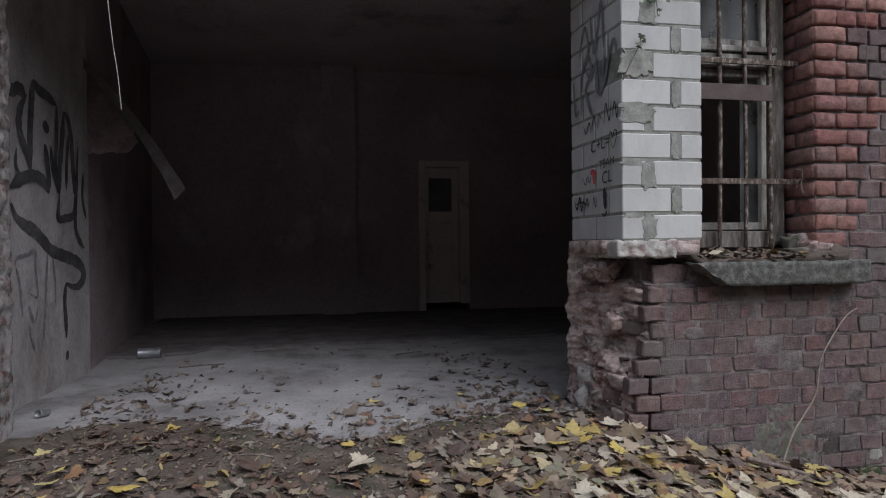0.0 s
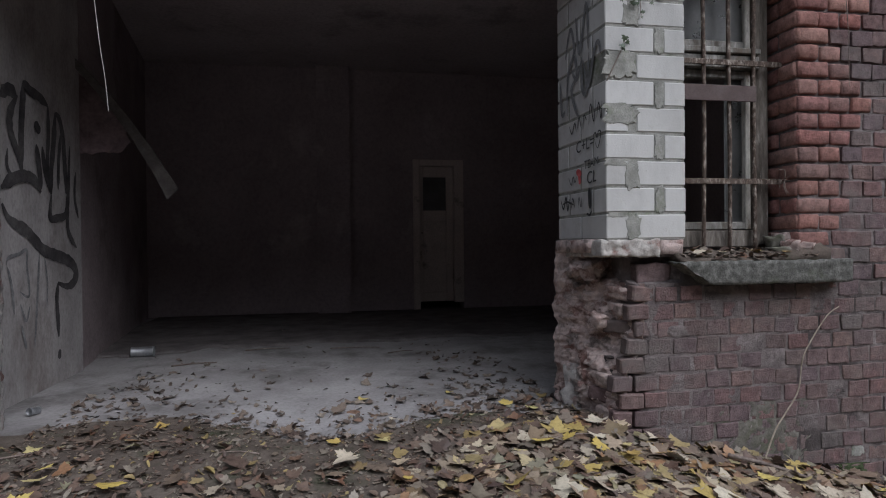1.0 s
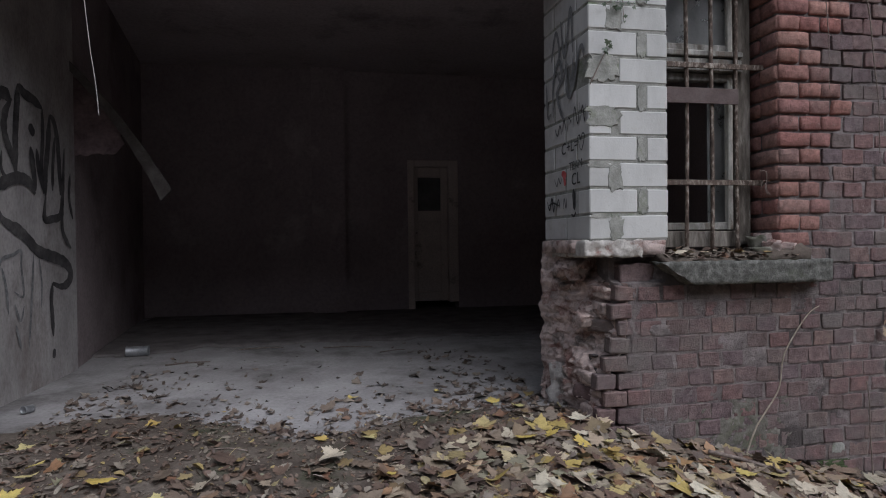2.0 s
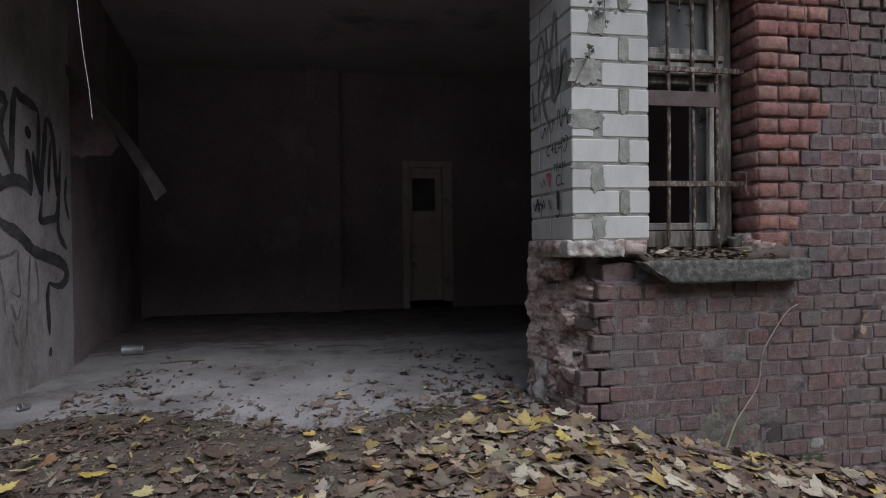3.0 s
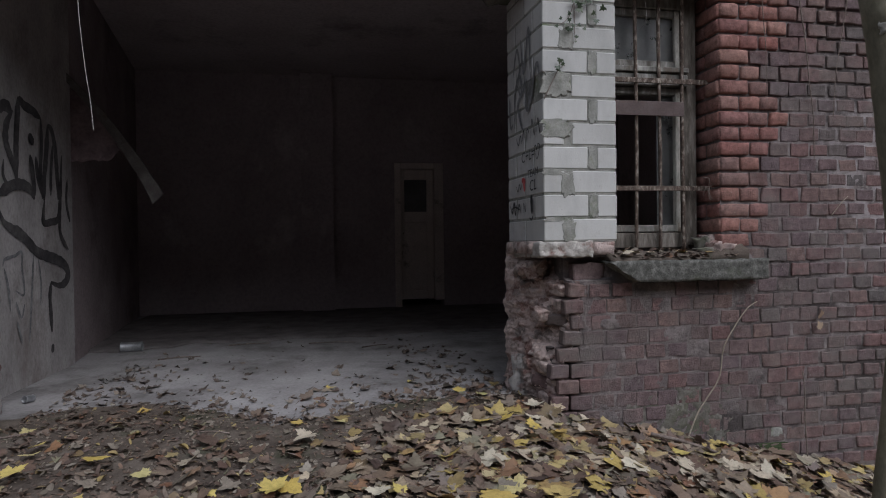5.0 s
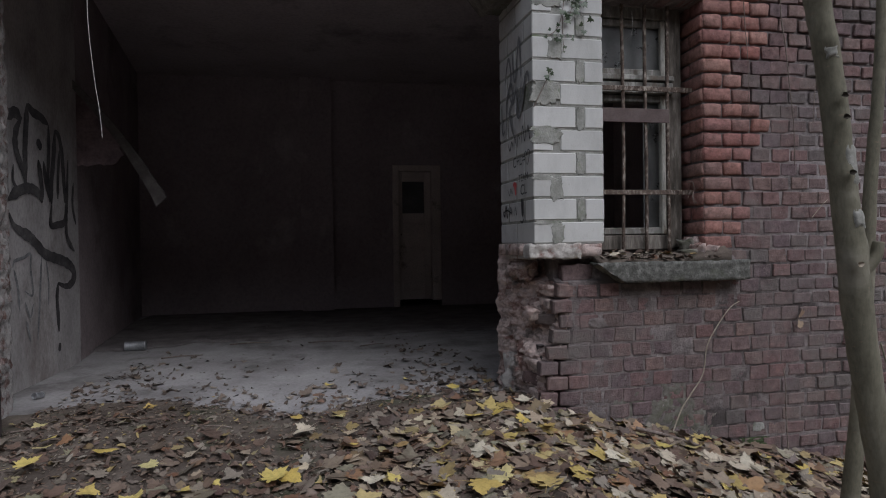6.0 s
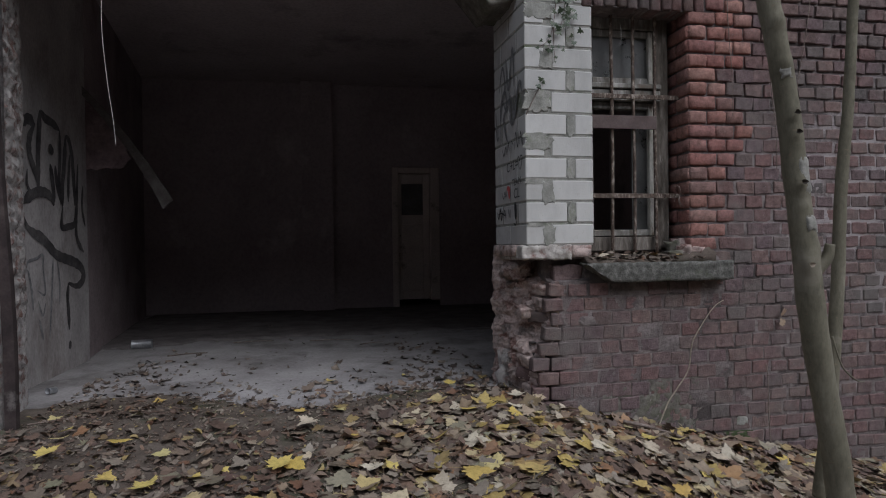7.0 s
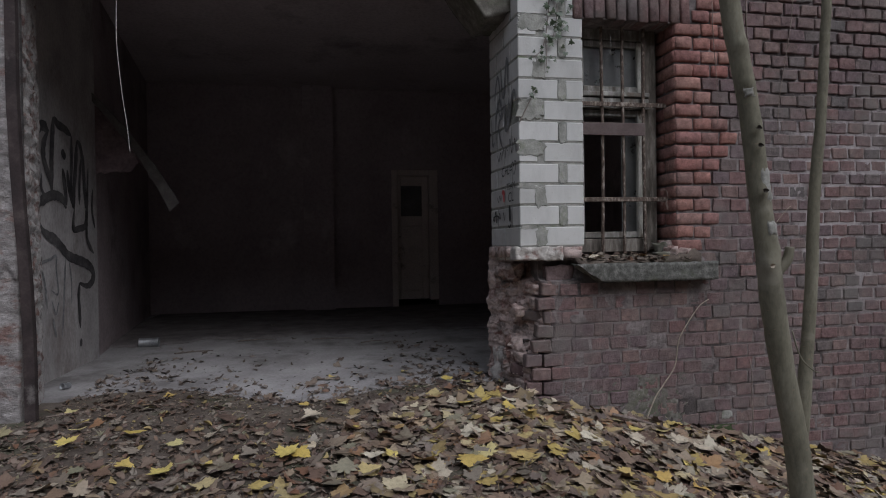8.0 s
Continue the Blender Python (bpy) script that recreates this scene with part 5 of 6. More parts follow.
# ---- stems on the wall
tagged(stem("leaning_twig", [(2.10, 2.46, -0.18), (2.17, 2.48, -0.06), (2.23, 2.49, 0.01), (2.315, 2.5, 0.12), (2.345, 2.505, 0.27), (2.405, 2.51, 0.37), (2.495, 2.515, 0.48), (2.56, 2.515, 0.52)], 0.0045, 0.0026, TWIG, None, 6, 8), "dry pale twig leaning against the brick wall", "twig")
tagged(stem("dry_stalk", [(2.86, 2.50, -0.36), (2.86, 2.515, -0.15), (2.87, 2.53, 0.02), (2.87, 2.545, 0.12)], 0.004, 0.0025, VINE, None, 5, 6), "thin dry stalk standing against the brick wall", "stalk")
for pts, r in (([(2.86, 2.545, 2.6), (2.87, 2.548, 2.2), (2.90, 2.548, 2.0), (2.925, 2.545, 1.75), (2.95, 2.545, 1.55), (2.955, 2.545, 1.30)], 0.0045),
               ([(3.22, 2.545, 2.6), (3.19, 2.545, 2.3), (3.14, 2.548, 2.0), (3.10, 2.545, 1.8), (3.08, 2.545, 1.55)], 0.0035),
               ([(2.62, 2.545, 2.6), (2.63, 2.548, 2.2), (2.65, 2.545, 1.9), (2.655, 2.545, 1.62)], 0.003)):
    tagged(stem("hanging_vine", pts, r, r * 0.5, VINE, None, 5, 8), "dead vine stem hanging down the brick wall", "vine", "vines on the wall")
tagged(stem("stray_straw", [(3.06, 2.54, 0.99), (3.12, 2.535, 1.06), (3.17, 2.54, 1.10)], 0.003, 0.002, TWIG, None, 5, 4), "pale straw stuck in the brick wall", "straw")

# ---- ivy on the white pier
ivy = tagged(new("ivy"), "dark green ivy climbing the white brick pier", "ivy")
for pts in ([(1.56, FACADE - 0.006, 2.6), (1.55, FACADE - 0.008, 2.3), (1.53, FACADE - 0.012, 2.13), (1.50, FACADE - 0.01, 2.03), (1.44, FACADE - 0.01, 1.98)],
            [(1.60, FACADE - 0.006, 2.6), (1.60, FACADE - 0.01, 2.25), (1.57, FACADE - 0.012, 2.10)],
            [(1.53, FACADE - 0.01, 2.10), (1.53, FACADE - 0.01, 1.98), (1.535, FACADE - 0.01, 1.90)],
            [(1.36, FACADE - 0.008, 1.60), (1.40, FACADE - 0.008, 1.68), (1.44, FACADE - 0.01, 1.76), (1.45, FACADE - 0.01, 1.79)]):
    stem("ivy_stem", pts, 0.003, 0.0015, VINE, ivy, 5, 6)
IVY = []
for k in range(6):
    r = random.Random(k)
    tips = [(-0.75, -0.15), (-0.42, 0.12), (-0.55, 0.45), (-0.2, 0.42), (0.0, 1.0), (0.2, 0.42), (0.55, 0.45), (0.42, 0.12), (0.75, -0.15), (0.3, -0.3), (0.0, -0.15), (-0.3, -0.3)]
    v = [(0, 0.1, 0.03)] + [(x * r.uniform(0.9, 1.1), y * r.uniform(0.9, 1.1), -0.15 * (x * x + y * y) * r.uniform(0.2, 1.4)) for x, y in tips]
    IVY.append(mesh_of("ivy_leaf", v, [(0, 1 + (s + 1) % 12, 1 + s) for s in range(12)]))


def ivy_leaf(x, z, s, r):
    m = pose(x, FACADE - r.uniform(0.012, 0.035), z, 90 + r.uniform(-35, 25), r.uniform(-30, 30), 0) @ pose(0, 0, 0, 0, 0, 180 + r.uniform(-60, 60)) @ Matrix.Scale(s, 4)
    put("ivy_leaf", r.choice(IVY), IVY_MAT, ivy, m)


r = random.Random(12)
for k in range(85):
    t = r.random()
    ivy_leaf(1.575 + r.gauss(0, 0.05) + 0.02 * t, 2.02 + 0.5 * t + r.uniform(-0.02, 0.02), r.uniform(0.019, 0.036), r)
for k in range(12):
    ivy_leaf(1.42 + 0.16 * r.random(), 1.98 + r.gauss(0, 0.02), r.uniform(0.014, 0.024), r)
for x, z, s in ((1.445, 1.80, 0.028), (1.462, 1.785, 0.02), (1.425, 1.762, 0.024), (1.438, 1.752, 0.022), (1.535, 1.93, 0.014), (1.53, 1.90, 0.012)):
    ivy_leaf(x, z, s, r)

# ---- fallen leaves
def litter_density(x, y):
    """How thick the leaves lie, from 0 to 1."""
    inside = y - dirt_edge(x)
    if inside > 0:
        return max(0.015, 0.11 * math.exp(-inside / 0.75) * (1.0 + 2.2 * (abs(x + 1.25) < 0.45) + 2.0 * (x > 0.75)))
    d = 0.16 + 0.84 * min(1, max(0, -inside - 0.10) / 0.75)
    if x < 0.3:
        d *= 0.5 + 0.5 * min(1, max(0, (2.15 - y) / 0.5))
    d *= 0.75 + 0.5 * (fbm(x * 2.2, y * 2.2, 9) > -0.1)
    return min(1, d)


def on_ground(x, y):
    return max(ground_z(x, y), 0.0 if y > 2.52 and x < 1.4 else -9)


def clear(x, y):
    """True where nothing stands on the ground."""
    if y > FACADE - 0.03 and (x > 1.36 or x < -1.27):
        return False
    return not (x < -1.58 and y > 3.0)


def lie(x, y, size, r, tilt=18, up=0.004):
    z = on_ground(x, y)
    e = 0.05
    nx, ny = (ground_z(x - e, y) - ground_z(x + e, y)) / (2 * e), (ground_z(x, y - e) - ground_z(x, y + e)) / (2 * e)
    lean = Vector((nx, ny, 1)).to_track_quat('Z', 'Y').to_matrix().to_4x4() if y < 2.5 else Matrix()
    return Matrix.Translation((x, y, z + up)) @ lean @ pose(0, 0, 0, r.gauss(0, tilt), r.gauss(0, tilt), r.uniform(0, 360)) @ Matrix.Scale(size, 4)


def build_litter():
    r = random.Random(21)
    shapes = [leaf_data(r, 5, r.uniform(0.12, 0.5)) for _ in range(14)] + [leaf_data(r, 3, r.uniform(0.15, 0.55)) for _ in range(6)]
    scraps = [scrap_data(r) for _ in range(16)]
    verts, faces = [], []
    count = 0
    while count < 14500:
        x, y = r.uniform(-2.2, 4.2), r.uniform(0.55, 3.1)
        if not clear(x, y) or r.random() > litter_density(x, y):
            continue
        count += 1
        if r.random() < (0.30 if x > 0.5 else 0.09):
            s = r.uniform(0.03, 0.075)
            add_to(verts, faces, r.choice(shapes), lie(x, y, s, r, 14, 0.002 + 0.012 * r.random() + 0.012 * litter_density(x, y)))
        else:
            s = r.uniform(0.009, 0.030)
            add_to(verts, faces, r.choice(scraps), lie(x, y, s, r, 20, 0.003 + 0.010 * r.random()))
    count = 0
    while count < 5200:
        x, y = r.gauss(0.8, 3.4), 1.6 - abs(r.gauss(0, 3.0))
        if y > 0.5 and -2.2 < x < 4.2 and r.random() < 0.8:
            continue
        count += 1
        if r.random() < 0.3:
            add_to(verts, faces, r.choice(scraps), lie(x, y, r.uniform(0.03, 0.06), r, 14, 0.014))
        else:
            add_to(verts, faces, r.choice(scraps), lie(x, y, r.uniform(0.012, 0.036), r, 18, 0.008))
    for _ in range(9000):      # fine shreds trodden into the soil
        x, y = r.uniform(-1.7, 1.5), r.uniform(1.3, 3.1)
        if clear(x, y) and y < dirt_edge(x) + 0.12 * r.random() ** 2:
            add_to(verts, faces, r.choice(scraps), lie(x, y, r.uniform(0.004, 0.013), r, 14, 0.003))
    for _ in range(150):
        x, y = r.uniform(1.72, 2.45), FACADE + r.uniform(-0.085, 0.06)
        z = 0.765 + max(0, y - FACADE + 0.06) * 0.35
        m = Matrix.Translation((x, y, z + 0.004 + 0.012 * r.random())) @ pose(0, 0, 0, r.gauss(0, 16), r.gauss(0, 16), r.uniform(0, 360)) @ Matrix.Scale(r.uniform(0.012, 0.035), 4)
        add_to(verts, faces, r.choice(scraps + shapes[:6]), m)
    return tagged(put("leaf_litter", mesh_of("leaf_litter", verts, faces), LITTER_MAT), "thick carpet of brown and tan fallen maple leaves", "leaves", kind="stuff")


litter = build_litter()


def build_floor_litter():
    r = random.Random(91)
    shapes = [leaf_data(r, 5, r.uniform(0.5, 1.0)) for _ in range(8)]
    scraps = [scrap_data(r) for _ in range(18)]
    verts, faces = [], []
    count = 0
    while count < 1050:
        x, y = r.uniform(-1.58, 1.3), 2.6 + 4.2 * r.random() ** 2.0
        if not clear(x, y) or y < dirt_edge(x) - 0.05 or r.random() > litter_density(x, y) * 6:
            continue
        count += 1
        if r.random() < 0.22:
            add_to(verts, faces, r.choice(shapes), lie(x, y, r.uniform(0.022, 0.055), r, 12, 0.006))
        else:
            add_to(verts, faces, r.choice(scraps), lie(x, y, r.choice((0.006, 0.009, 0.012, 0.016, 0.022)) * r.uniform(0.8, 1.2), r, 16, 0.004))
    return tagged(put("floor_litter", mesh_of("floor_litter", verts, faces), FLOOR_LITTER), "dark shreds of dry leaves scattered on the concrete floor", "leaf shreds", kind="stuff")


build_floor_litter()


def build_heap():
    r = random.Random(77)
    shapes = [leaf_data(r, 5, r.uniform(0.12, 0.5)) for _ in range(18)]
    verts, faces = [], []
    count = 0
    while count < 1500:
        x, y = r.uniform(-1.5, 4.0), r.uniform(0.6, 2.55)
        if not clear(x, y) or r.random() > litter_density(x, y) ** 1.5 * min(1, max(0.07, (x - 0.0) / 0.9)):
            continue
        count += 1
        add_to(verts, faces, r.choice(shapes), lie(x, y, r.uniform(0.045, 0.10), r, 7, 0.010 + 0.012 * r.random()))
    return tagged(put("leaf_heap", mesh_of("leaf_heap", verts, faces), HEAP_MAT), "heap of large tan and pale maple leaves against the wall", "leaves", kind="stuff")


build_heap()
r = random.Random(5)
LEAVES = [mesh_of("leaf", *leaf_data(r, 5 if k < 8 else 3, r.uniform(0.15, 0.55))) for k in range(11)]
PALES = [mesh_of("pale_leaf", *leaf_data(r, 5, r.uniform(0.2, 0.5))) for k in range(5)]
YELLOWS = [mesh_of("yellow_leaf", *leaf_data(r, 5, r.uniform(0.15, 0.4))) for k in range(6)]
count = 0
while count < 262:
    x, y = r.uniform(-1.6, 3.4), r.uniform(0.8, 2.75)
    if not clear(x, y) or r.random() > litter_density(x, y) * (0.3 + 0.7 * min(1, max(0, x / 1.2))):
        continue
    count += 1
    put("leaf", r.choice(LEAVES), LEAF_MAT, litter, lie(x, y, r.uniform(0.06, 0.115) * (1.0 if x > 0.6 else 0.6), r, 10, 0.022 if y < 2.5 else 0.008))
# the bright yellow ones
BRIGHT = [(-1.12, 2.68, 0.055), (-0.96, 2.34, 0.06), (-0.71, 2.27, 0.085), (-0.95, 2.14, 0.08), (-0.43, 2.06, 0.06), (0.04, 1.83, 0.09), (0.1, 1.86, 0.075), (0.11, 2.52, 0.05), (0.29, 2.52, 0.06), (0.8, 1.65, 0.105), (0.92, 1.68, 0.09), (1.05, 1.59, 0.10), (1.28, 2.22, 0.07), (-0.69, 2.91, 0.055), (0.98, 2.96, 0.06), (1.07, 2.84, 0.05), (0.24, 3.2, 0.055), (0.73, 3.25, 0.05), (-0.61, 1.85, 0.07), (-0.42, 1.76, 0.08), (-0.27, 1.81, 0.06), (1.44, 1.5, 0.08), (2.0, 2.14, 0.09), (1.63, 1.48, 0.07)]
for x, y, s in BRIGHT:
    put("yellow_leaf", r.choice(YELLOWS), YELLOW_LEAF, litter, lie(x, y, s, r, 8, 0.034 if y < 2.5 else 0.012))
for x, y, s, mat in ((2.16, FACADE + 0.0, 0.045, YELLOW_LEAF), (1.78, FACADE - 0.05, 0.05, PALE_LEAF), (1.95, FACADE - 0.02, 0.04, LEAF_MAT), (2.28, FACADE - 0.01, 0.04, LEAF_MAT), (1.86, FACADE - 0.045, 0.035, PALE_LEAF)):
    m = pose(x, y, 0.800, r.gauss(0, 10), r.gauss(0, 10), r.uniform(0, 360)) @ Matrix.Scale(s, 4)
    put("sill_leaf", r.choice({YELLOW_LEAF.name: YELLOWS, PALE_LEAF.name: PALES, LEAF_MAT.name: LEAVES}[mat.name]), mat, litter, m)
count = 0
while count < 30:
    x, y = r.uniform(-1.3, 3.2), r.uniform(0.75, 2.6)
    if clear(x, y) and r.random() < litter_density(x, y) ** 1.5 * min(1, max(0.22, (x + 0.3) / 1.1)):
        count += 1
        put("yellow_leaf", r.choice(YELLOWS), YELLOW_LEAF, litter, lie(x, y, r.uniform(0.045, 0.085) * (1.0 if x > 0.4 else 0.7), r, 9, 0.028 if y < 2.5 else 0.01))
# pale ones lying on top
for x, y, s in ((0.86, 1.92, 0.10), (1.27, 2.5, 0.085), (1.23, 2.4, 0.075), (0.16, 2.34, 0.09), (0.43, 1.75, 0.07), (0.38, 2.72, 0.05), (1.27, 1.94, 0.08), (1.5, 2.18, 0.09), (1.75, 1.93, 0.10), (1.49, 1.83, 0.09), (2.01, 2.0, 0.08), (2.1, 1.94, 0.085), (1.97, 1.51, 0.09), (1.55, 2.45, 0.085)):
    put("pale_leaf", r.choice(PALES), PALE_LEAF, litter, lie(x, y, s, r, 11, 0.032))
for x, y, z, rx, s in ((2.99, FACADE - 0.02, 0.42, 70, 0.05), (2.98, FACADE - 0.03, 0.36, 100, 0.045)):
    put("leaf", LEAVES[2], LEAF_MAT, litter, pose(x, y, z, rx, 20, 200) @ Matrix.Scale(s, 4))

# sticks on the floor and the ground
for k, (x, y, a, l, rad) in enumerate(((-0.45, 4.95, 4, 0.35, 0.006), (0.25, 4.85, -6, 0.4, 0.005), (-0.9, 4.45, 12, 0.3, 0.006), (0.6, 4.6, 20, 0.22, 0.005), (1.95, 2.25, -35, 0.32, 0.012), (2.1, 2.0, 40, 0.3, 0.004), (1.1, 2.4, 10, 0.26, 0.004), (-1.1, 2.65, 15, 0.25, 0.005), (-0.3, 2.5, 170, 0.2, 0.004))):
    z = on_ground(x, y) + rad + (0.02 if y < 2.5 else 0.0)
    c, s = math.cos(radians(a)) * l / 2, math.sin(radians(a)) * l / 2
    z1, z2 = on_ground(x - c, y - s) + rad + (0.025 if y < 2.5 else 0), on_ground(x + c, y + s) + rad + (0.025 if y < 2.5 else 0)
    tagged(stem("stick", [(x - c, y - s, z1), (x + 0.01, y + 0.015, (z1 + z2) / 2 + 0.003), (x + c, y + s, z2)], rad, rad * 0.6, VINE, None, 6, 6), "dead brown stick lying among fallen leaves", "stick", "sticks on the ground")

# moss at the foot of the wall
def moss_pad(x, z, w, h, seed):
    verts, faces = [], []
    n = 14
    for j in range(n + 1):
        for i in range(n + 1):
            a, b = i / n * 2 - 1, j / n * 2 - 1
            rr = min(1, math.hypot(a, b) * (1 + 0.35 * noise.noise((a * 2, b * 2, seed))))
            verts.append((x + a * w, FACADE + 0.004 - 0.022 * max(0, 1 - rr * rr) * (0.6 + 0.7 * fbm(a * 5, b * 5, seed)), z + b * h))
    for j in range(n):
        for i in range(n):
            k = j * (n + 1) + i
            faces.append((k, k + 1, k + n + 2, k + n + 1))
    return verts, faces


tagged(put("moss", mesh_of("moss", *moss_pad(2.70, -0.335, 0.11, 0.05, 3)), MOSS), "green moss tuft at the foot of the wall", "moss", kind="stuff")

# ---- bricks of the facade, last
VARIANTS = 16
brng = random.Random(31)
HEADERS = [mesh_of("brick", *brick_data(PITCH - 0.005 - 0.012 * brng.random(), COURSE - 0.009 - 0.007 * brng.random(), 0.07, 0.0026, brng), False) for _ in range(VARIANTS)]
for me in HEADERS:
    me.materials.append(BRICK_WORN)
RED_HEADERS = []
for _ in range(VARIANTS):
    me = mesh_of("brick", *brick_data(PITCH - 0.012, COURSE - 0.015, 0.09, 0.0085, brng))
    me.materials.append(BRICK_RED)
    RED_HEADERS.append(me)
joined_v, joined_f = [], []
singles = 0
for c in range(-13, 24):
    z = COURSE_Z + c * COURSE
    if z > TOP - 0.05 or z < -0.72:
        continue
    left = 1.39 + 0.02 * brng.random()
    row = -c
    if 0 <= row <= 7:
        left = (1.475, 1.48, 1.49, 1.47, 1.415, 1.40, 1.41, 1.395)[row]
    if c == 1:
        left = 1.84
    start = left
    if z > SILL_Z + 0.01:
        start = WIN_X1 + (0.0 if c % 2 else 0.004)
        if z > HEAD_Z + 0.25:
            start = PIER_X + (c % 2) * PITCH / 2
    x = start + PITCH * 0.5
    first = True
    wide = c % 2 and z > SILL_Z
    if c % 2:
        x = start + PITCH * (0.75 if wide else 0.25)
    while x < 4.55:
        shift = 0.0 if first else brng.uniform(-0.007, 0.007)
        in_sill = (0.655 < z < 0.76 and x < 2.60) or (0.655 < z < 0.81 and x < 2.37)
        above = HEAD_Z < z < HEAD_Z + 0.25 and x < 2.47
        if not in_sill and not above:
            proud = brng.gauss(0, 0.0022) - (0.004 if first and z > SILL_Z else 0)
            tilt = brng.gauss(0, 0.7)
            m = pose(x + shift, FACADE + proud, z + brng.uniform(-0.003, 0.003), brng.gauss(0, 0.8), tilt, brng.gauss(0, 1.0))
            red = z > 0.9 and x < 2.62 + 0.25 * noise.noise((z * 3, 0, 5)) + 0.12 * (z - 0.9)
            near = singles < 290 and x < 2.95 and z > -0.4 and z < 2.45
            if wide and first:
                me = mesh_of("brick", *brick_data(PITCH * 1.5 - 0.012, COURSE - 0.015, 0.09, 0.009, brng))
                put("brick", me, BRICK_RED, facade, m)
                x += PITCH * 0.25
            elif first and z < 0.7:      # broken ends beside the entrance
                me = mesh_of("brick", *brick_data(PITCH * brng.uniform(0.72, 0.98), COURSE - 0.010, 0.06, 0.010, brng), False)
                put("brick", me, BRICK_WORN, facade, m @ pose(0.008, brng.uniform(0.0, 0.006), 0, 0, brng.gauss(0, 2), brng.uniform(-9, 0)))
            elif red and near:
                put("brick", brng.choice(RED_HEADERS), BRICK_RED, facade, m)
                singles += 1
            elif near:
                put("brick", brng.choice(HEADERS), BRICK_WORN, facade, m)
                singles += 1
            else:
                add_to(joined_v, joined_f, brick_data(PITCH - 0.005 - 0.012 * brng.random(), COURSE - 0.014 - 0.009 * brng.random(), 0.06, 0.0055, brng), m)
        first = False
        x += PITCH
tagged(put("brickwork", mesh_of("brickwork", joined_v, joined_f, False), BRICK_WORN_JOINED, facade, None, "weathered brown red bricks"), kind="stuff")

# bricks in the window reveal
for c in range(2, 21):
    z = COURSE_Z + c * COURSE
    if z > HEAD_Z - 0.02 or z < SILL_Z + 0.02:
        continue
    for k, y in enumerate((FACADE + 0.065, FACADE + 0.19) if c % 2 else (FACADE + 0.125,)):
        w = 0.112 if c % 2 else 0.235
        me = mesh_of("brick", *brick_data(w, COURSE - 0.014, 0.10, 0.010, brng))
        put("brick", me, BRICK_RED, facade, pose(WIN_X1 - 0.002 + brng.gauss(0, 0.003), y, z, brng.gauss(0, 1), brng.gauss(0, 1), -90))
# crumbled masonry at the foot of the reveal
for k, (x, y, z, w, h) in enumerate(((2.375, 2.61, 0.825, 0.13, 0.05), (2.34, 2.66, 0.835, 0.10, 0.07), (2.43, 2.59, 0.82, 0.11, 0.04), (2.29, 2.60, 0.80, 0.09, 0.03), (2.36, 2.65, 0.87, 0.06, 0.04))):
    put("loose_rubble", chunk_mesh(w, 0.09, h, 60 + k, 0.3), MOSSY_RENDER if k % 2 else RUBBLE, facade, pose(x, y, z, brng.gauss(0, 6), brng.gauss(0, 6), brng.uniform(0, 90)), "crumbled grey mortar")
for k in range(7):
    a = brng.uniform(0, 6.28)
    stem("dead_twig", [(2.35, 2.62, 1.16), (2.35 + 0.04 * math.cos(a), 2.60, 1.16 + 0.05 * math.sin(a)), (2.34 + 0.07 * math.cos(a + 0.5), 2.585, 1.16 + 0.08 * math.sin(a + 0.5))], 0.0022, 0.001, VINE, facade, 4, 4)
tagged(stem("stray_wire", [(1.99, 2.66, 2.19), (1.995, 2.655, 2.12), (1.985, 2.65, 2.06), (1.95, 2.65, 2.02)], 0.0016, 0.0012, CABLE, None, 4, 6), "thin pale wire curling down before the window", "wire")
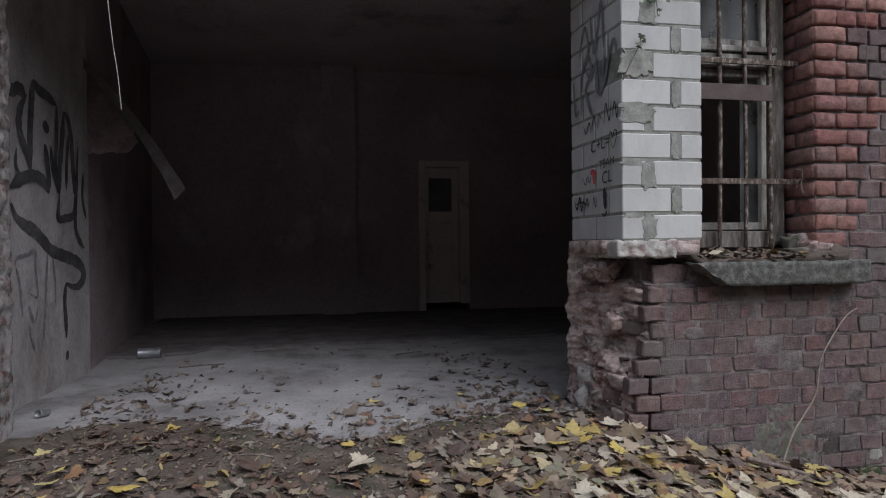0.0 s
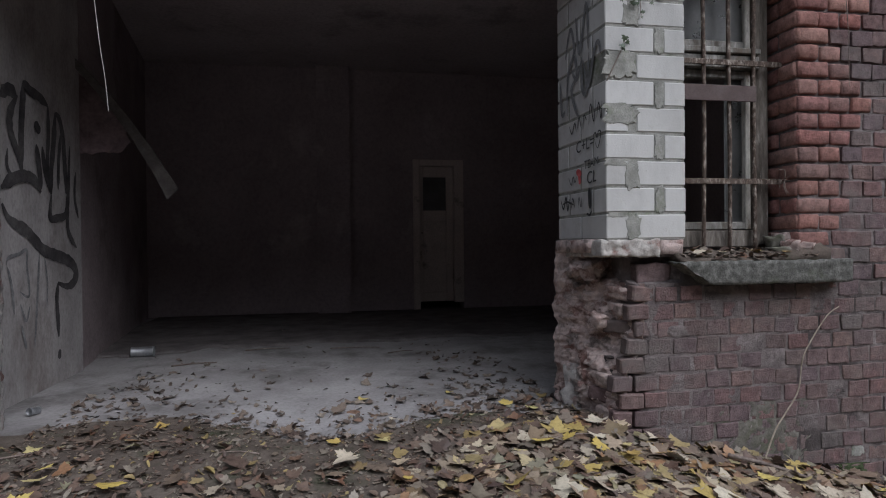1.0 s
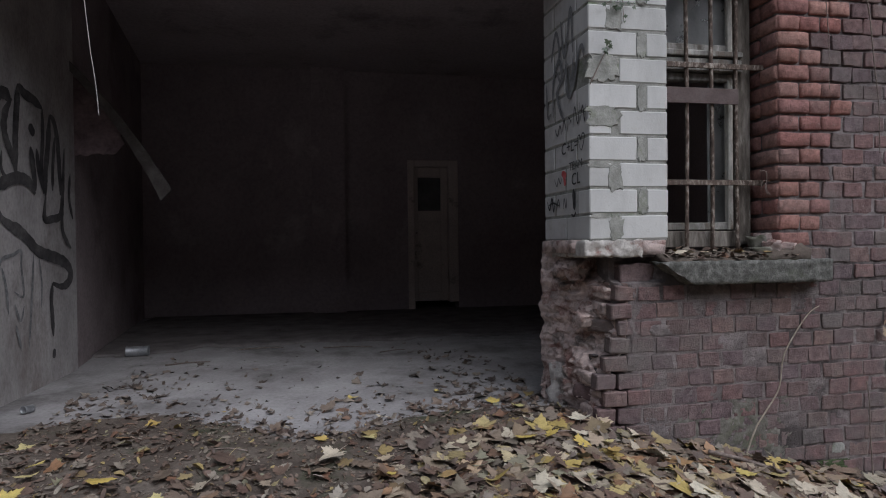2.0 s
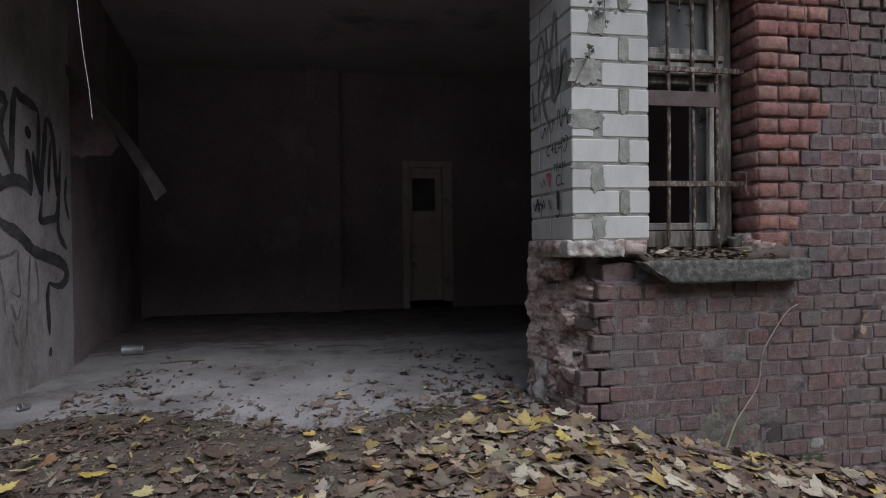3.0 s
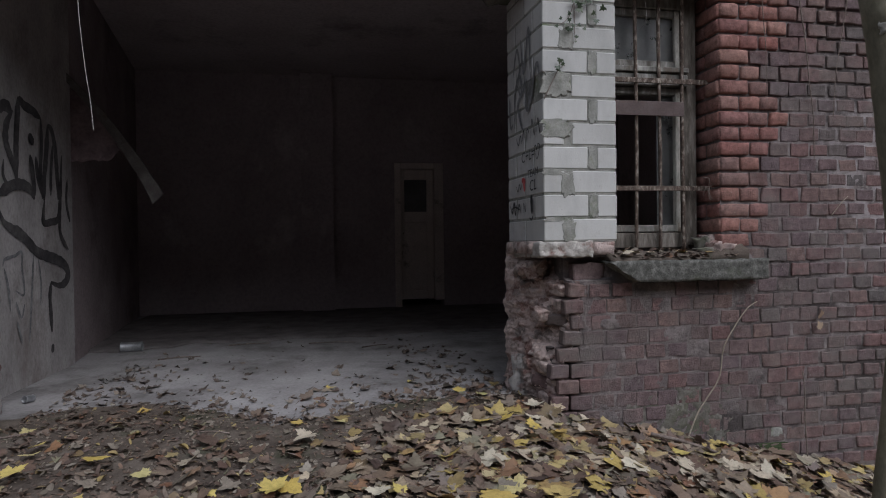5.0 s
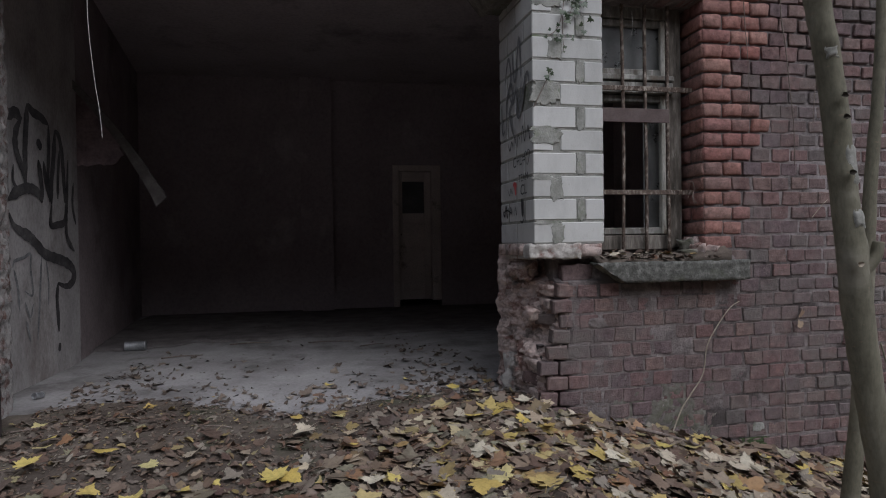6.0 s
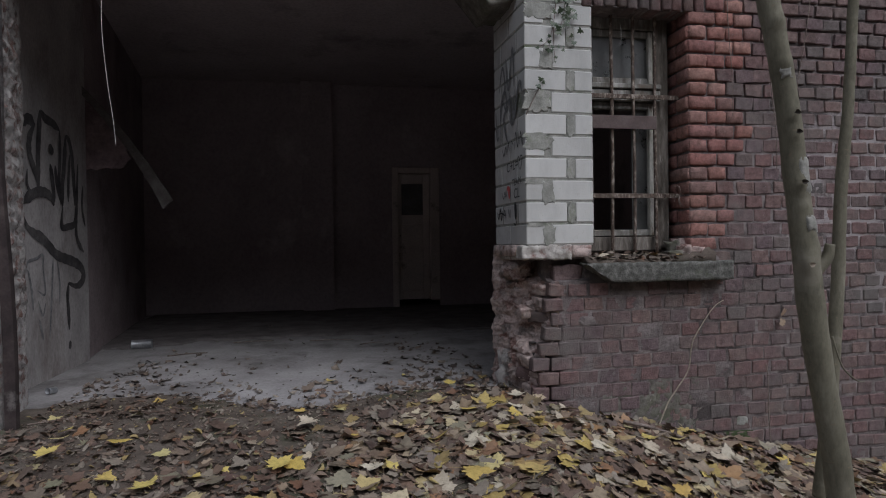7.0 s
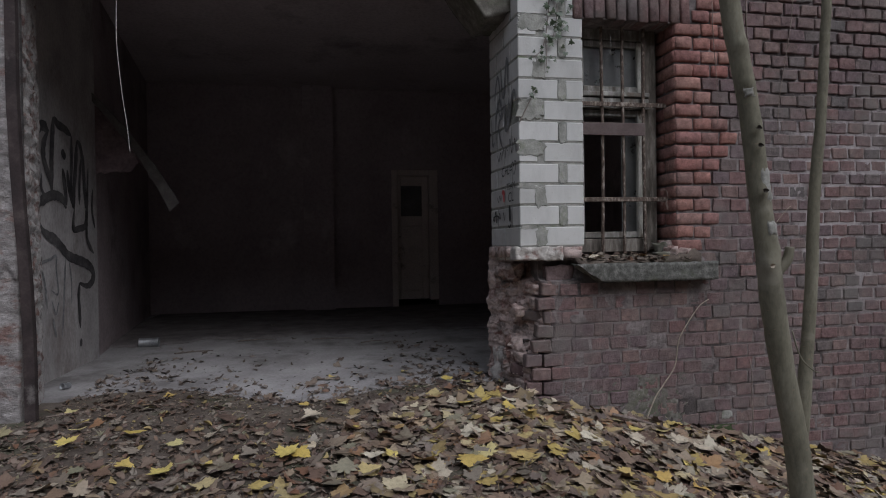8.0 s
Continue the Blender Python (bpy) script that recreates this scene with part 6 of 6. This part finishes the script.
# upright bricks over the window
for k in range(11):
    x = 1.735 + k * 0.0715
    me = mesh_of("lintel_brick", *brick_data(0.062, 0.238, 0.12, 0.007, brng))
    put("lintel_brick", me, BRICK_WORN, facade, pose(x, FACADE - 0.006 + brng.gauss(0, 0.002), HEAD_Z + 0.122 + brng.gauss(0, 0.003), 0, brng.gauss(0, 0.8), 0))
v, f = [], []
front_slab(v, f, 1.70, 2.50, HEAD_Z + 0.004, HEAD_Z + 0.012, lambda x, z: FACADE + 0.006, WY + 0.1, 0.2)
put("lintel_bed", mesh_of("lintel_bed", v, f, False), MORTAR, facade)
# broken bricks and lumps of mortar sticking out of the corner
CHUNKS = {mat.name: [chunk_mesh(brng.uniform(0.10, 0.19), brng.uniform(0.09, 0.13), brng.uniform(0.06, 0.08), k * 7 + q, 0.15) for k in range(5)] for q, mat in enumerate((BRICK_WORN, RUBBLE, BRICK_RED))}
for mat in (BRICK_WORN, RUBBLE, BRICK_RED):
    for me in CHUNKS[mat.name]:
        me.materials.append(mat)
for k in range(6):
    row = (k * 5) % 9
    z = COURSE_Z - row * COURSE + brng.uniform(-0.008, 0.008)
    u = brng.uniform(0.25, 0.95)
    x = 1.30 + (corner_end(z) - 1.30) * u
    y = BACK - 0.03 + (FACADE + 0.05 - BACK) * u ** 0.85
    mat = brng.choice((BRICK_WORN, RUBBLE, RUBBLE, RUBBLE))
    put("broken_brick", brng.choice(CHUNKS[mat.name]), mat, facade, pose(x + 0.058 - brng.uniform(0.0, 0.012), y + 0.03, z, brng.gauss(0, 4), brng.gauss(0, 4), -62 + brng.gauss(0, 14)))
for x, y, z, w, h, q in ((1.335, 2.90, 0.09, 0.09, 0.24, 1), (1.40, 2.74, 0.46, 0.08, 0.07, 3), (1.335, 2.98, 0.03, 0.11, 0.10, 3), (1.37, 2.82, 0.71, 0.16, 0.10, 4)):
    put("mortar_lump", chunk_mesh(w, 0.10, h, q + 40, 0.3), RUBBLE_PALE if q in (1, 2) else RUBBLE, facade, pose(x, y, z, 0, 0, -60), "lump of pale mortar")
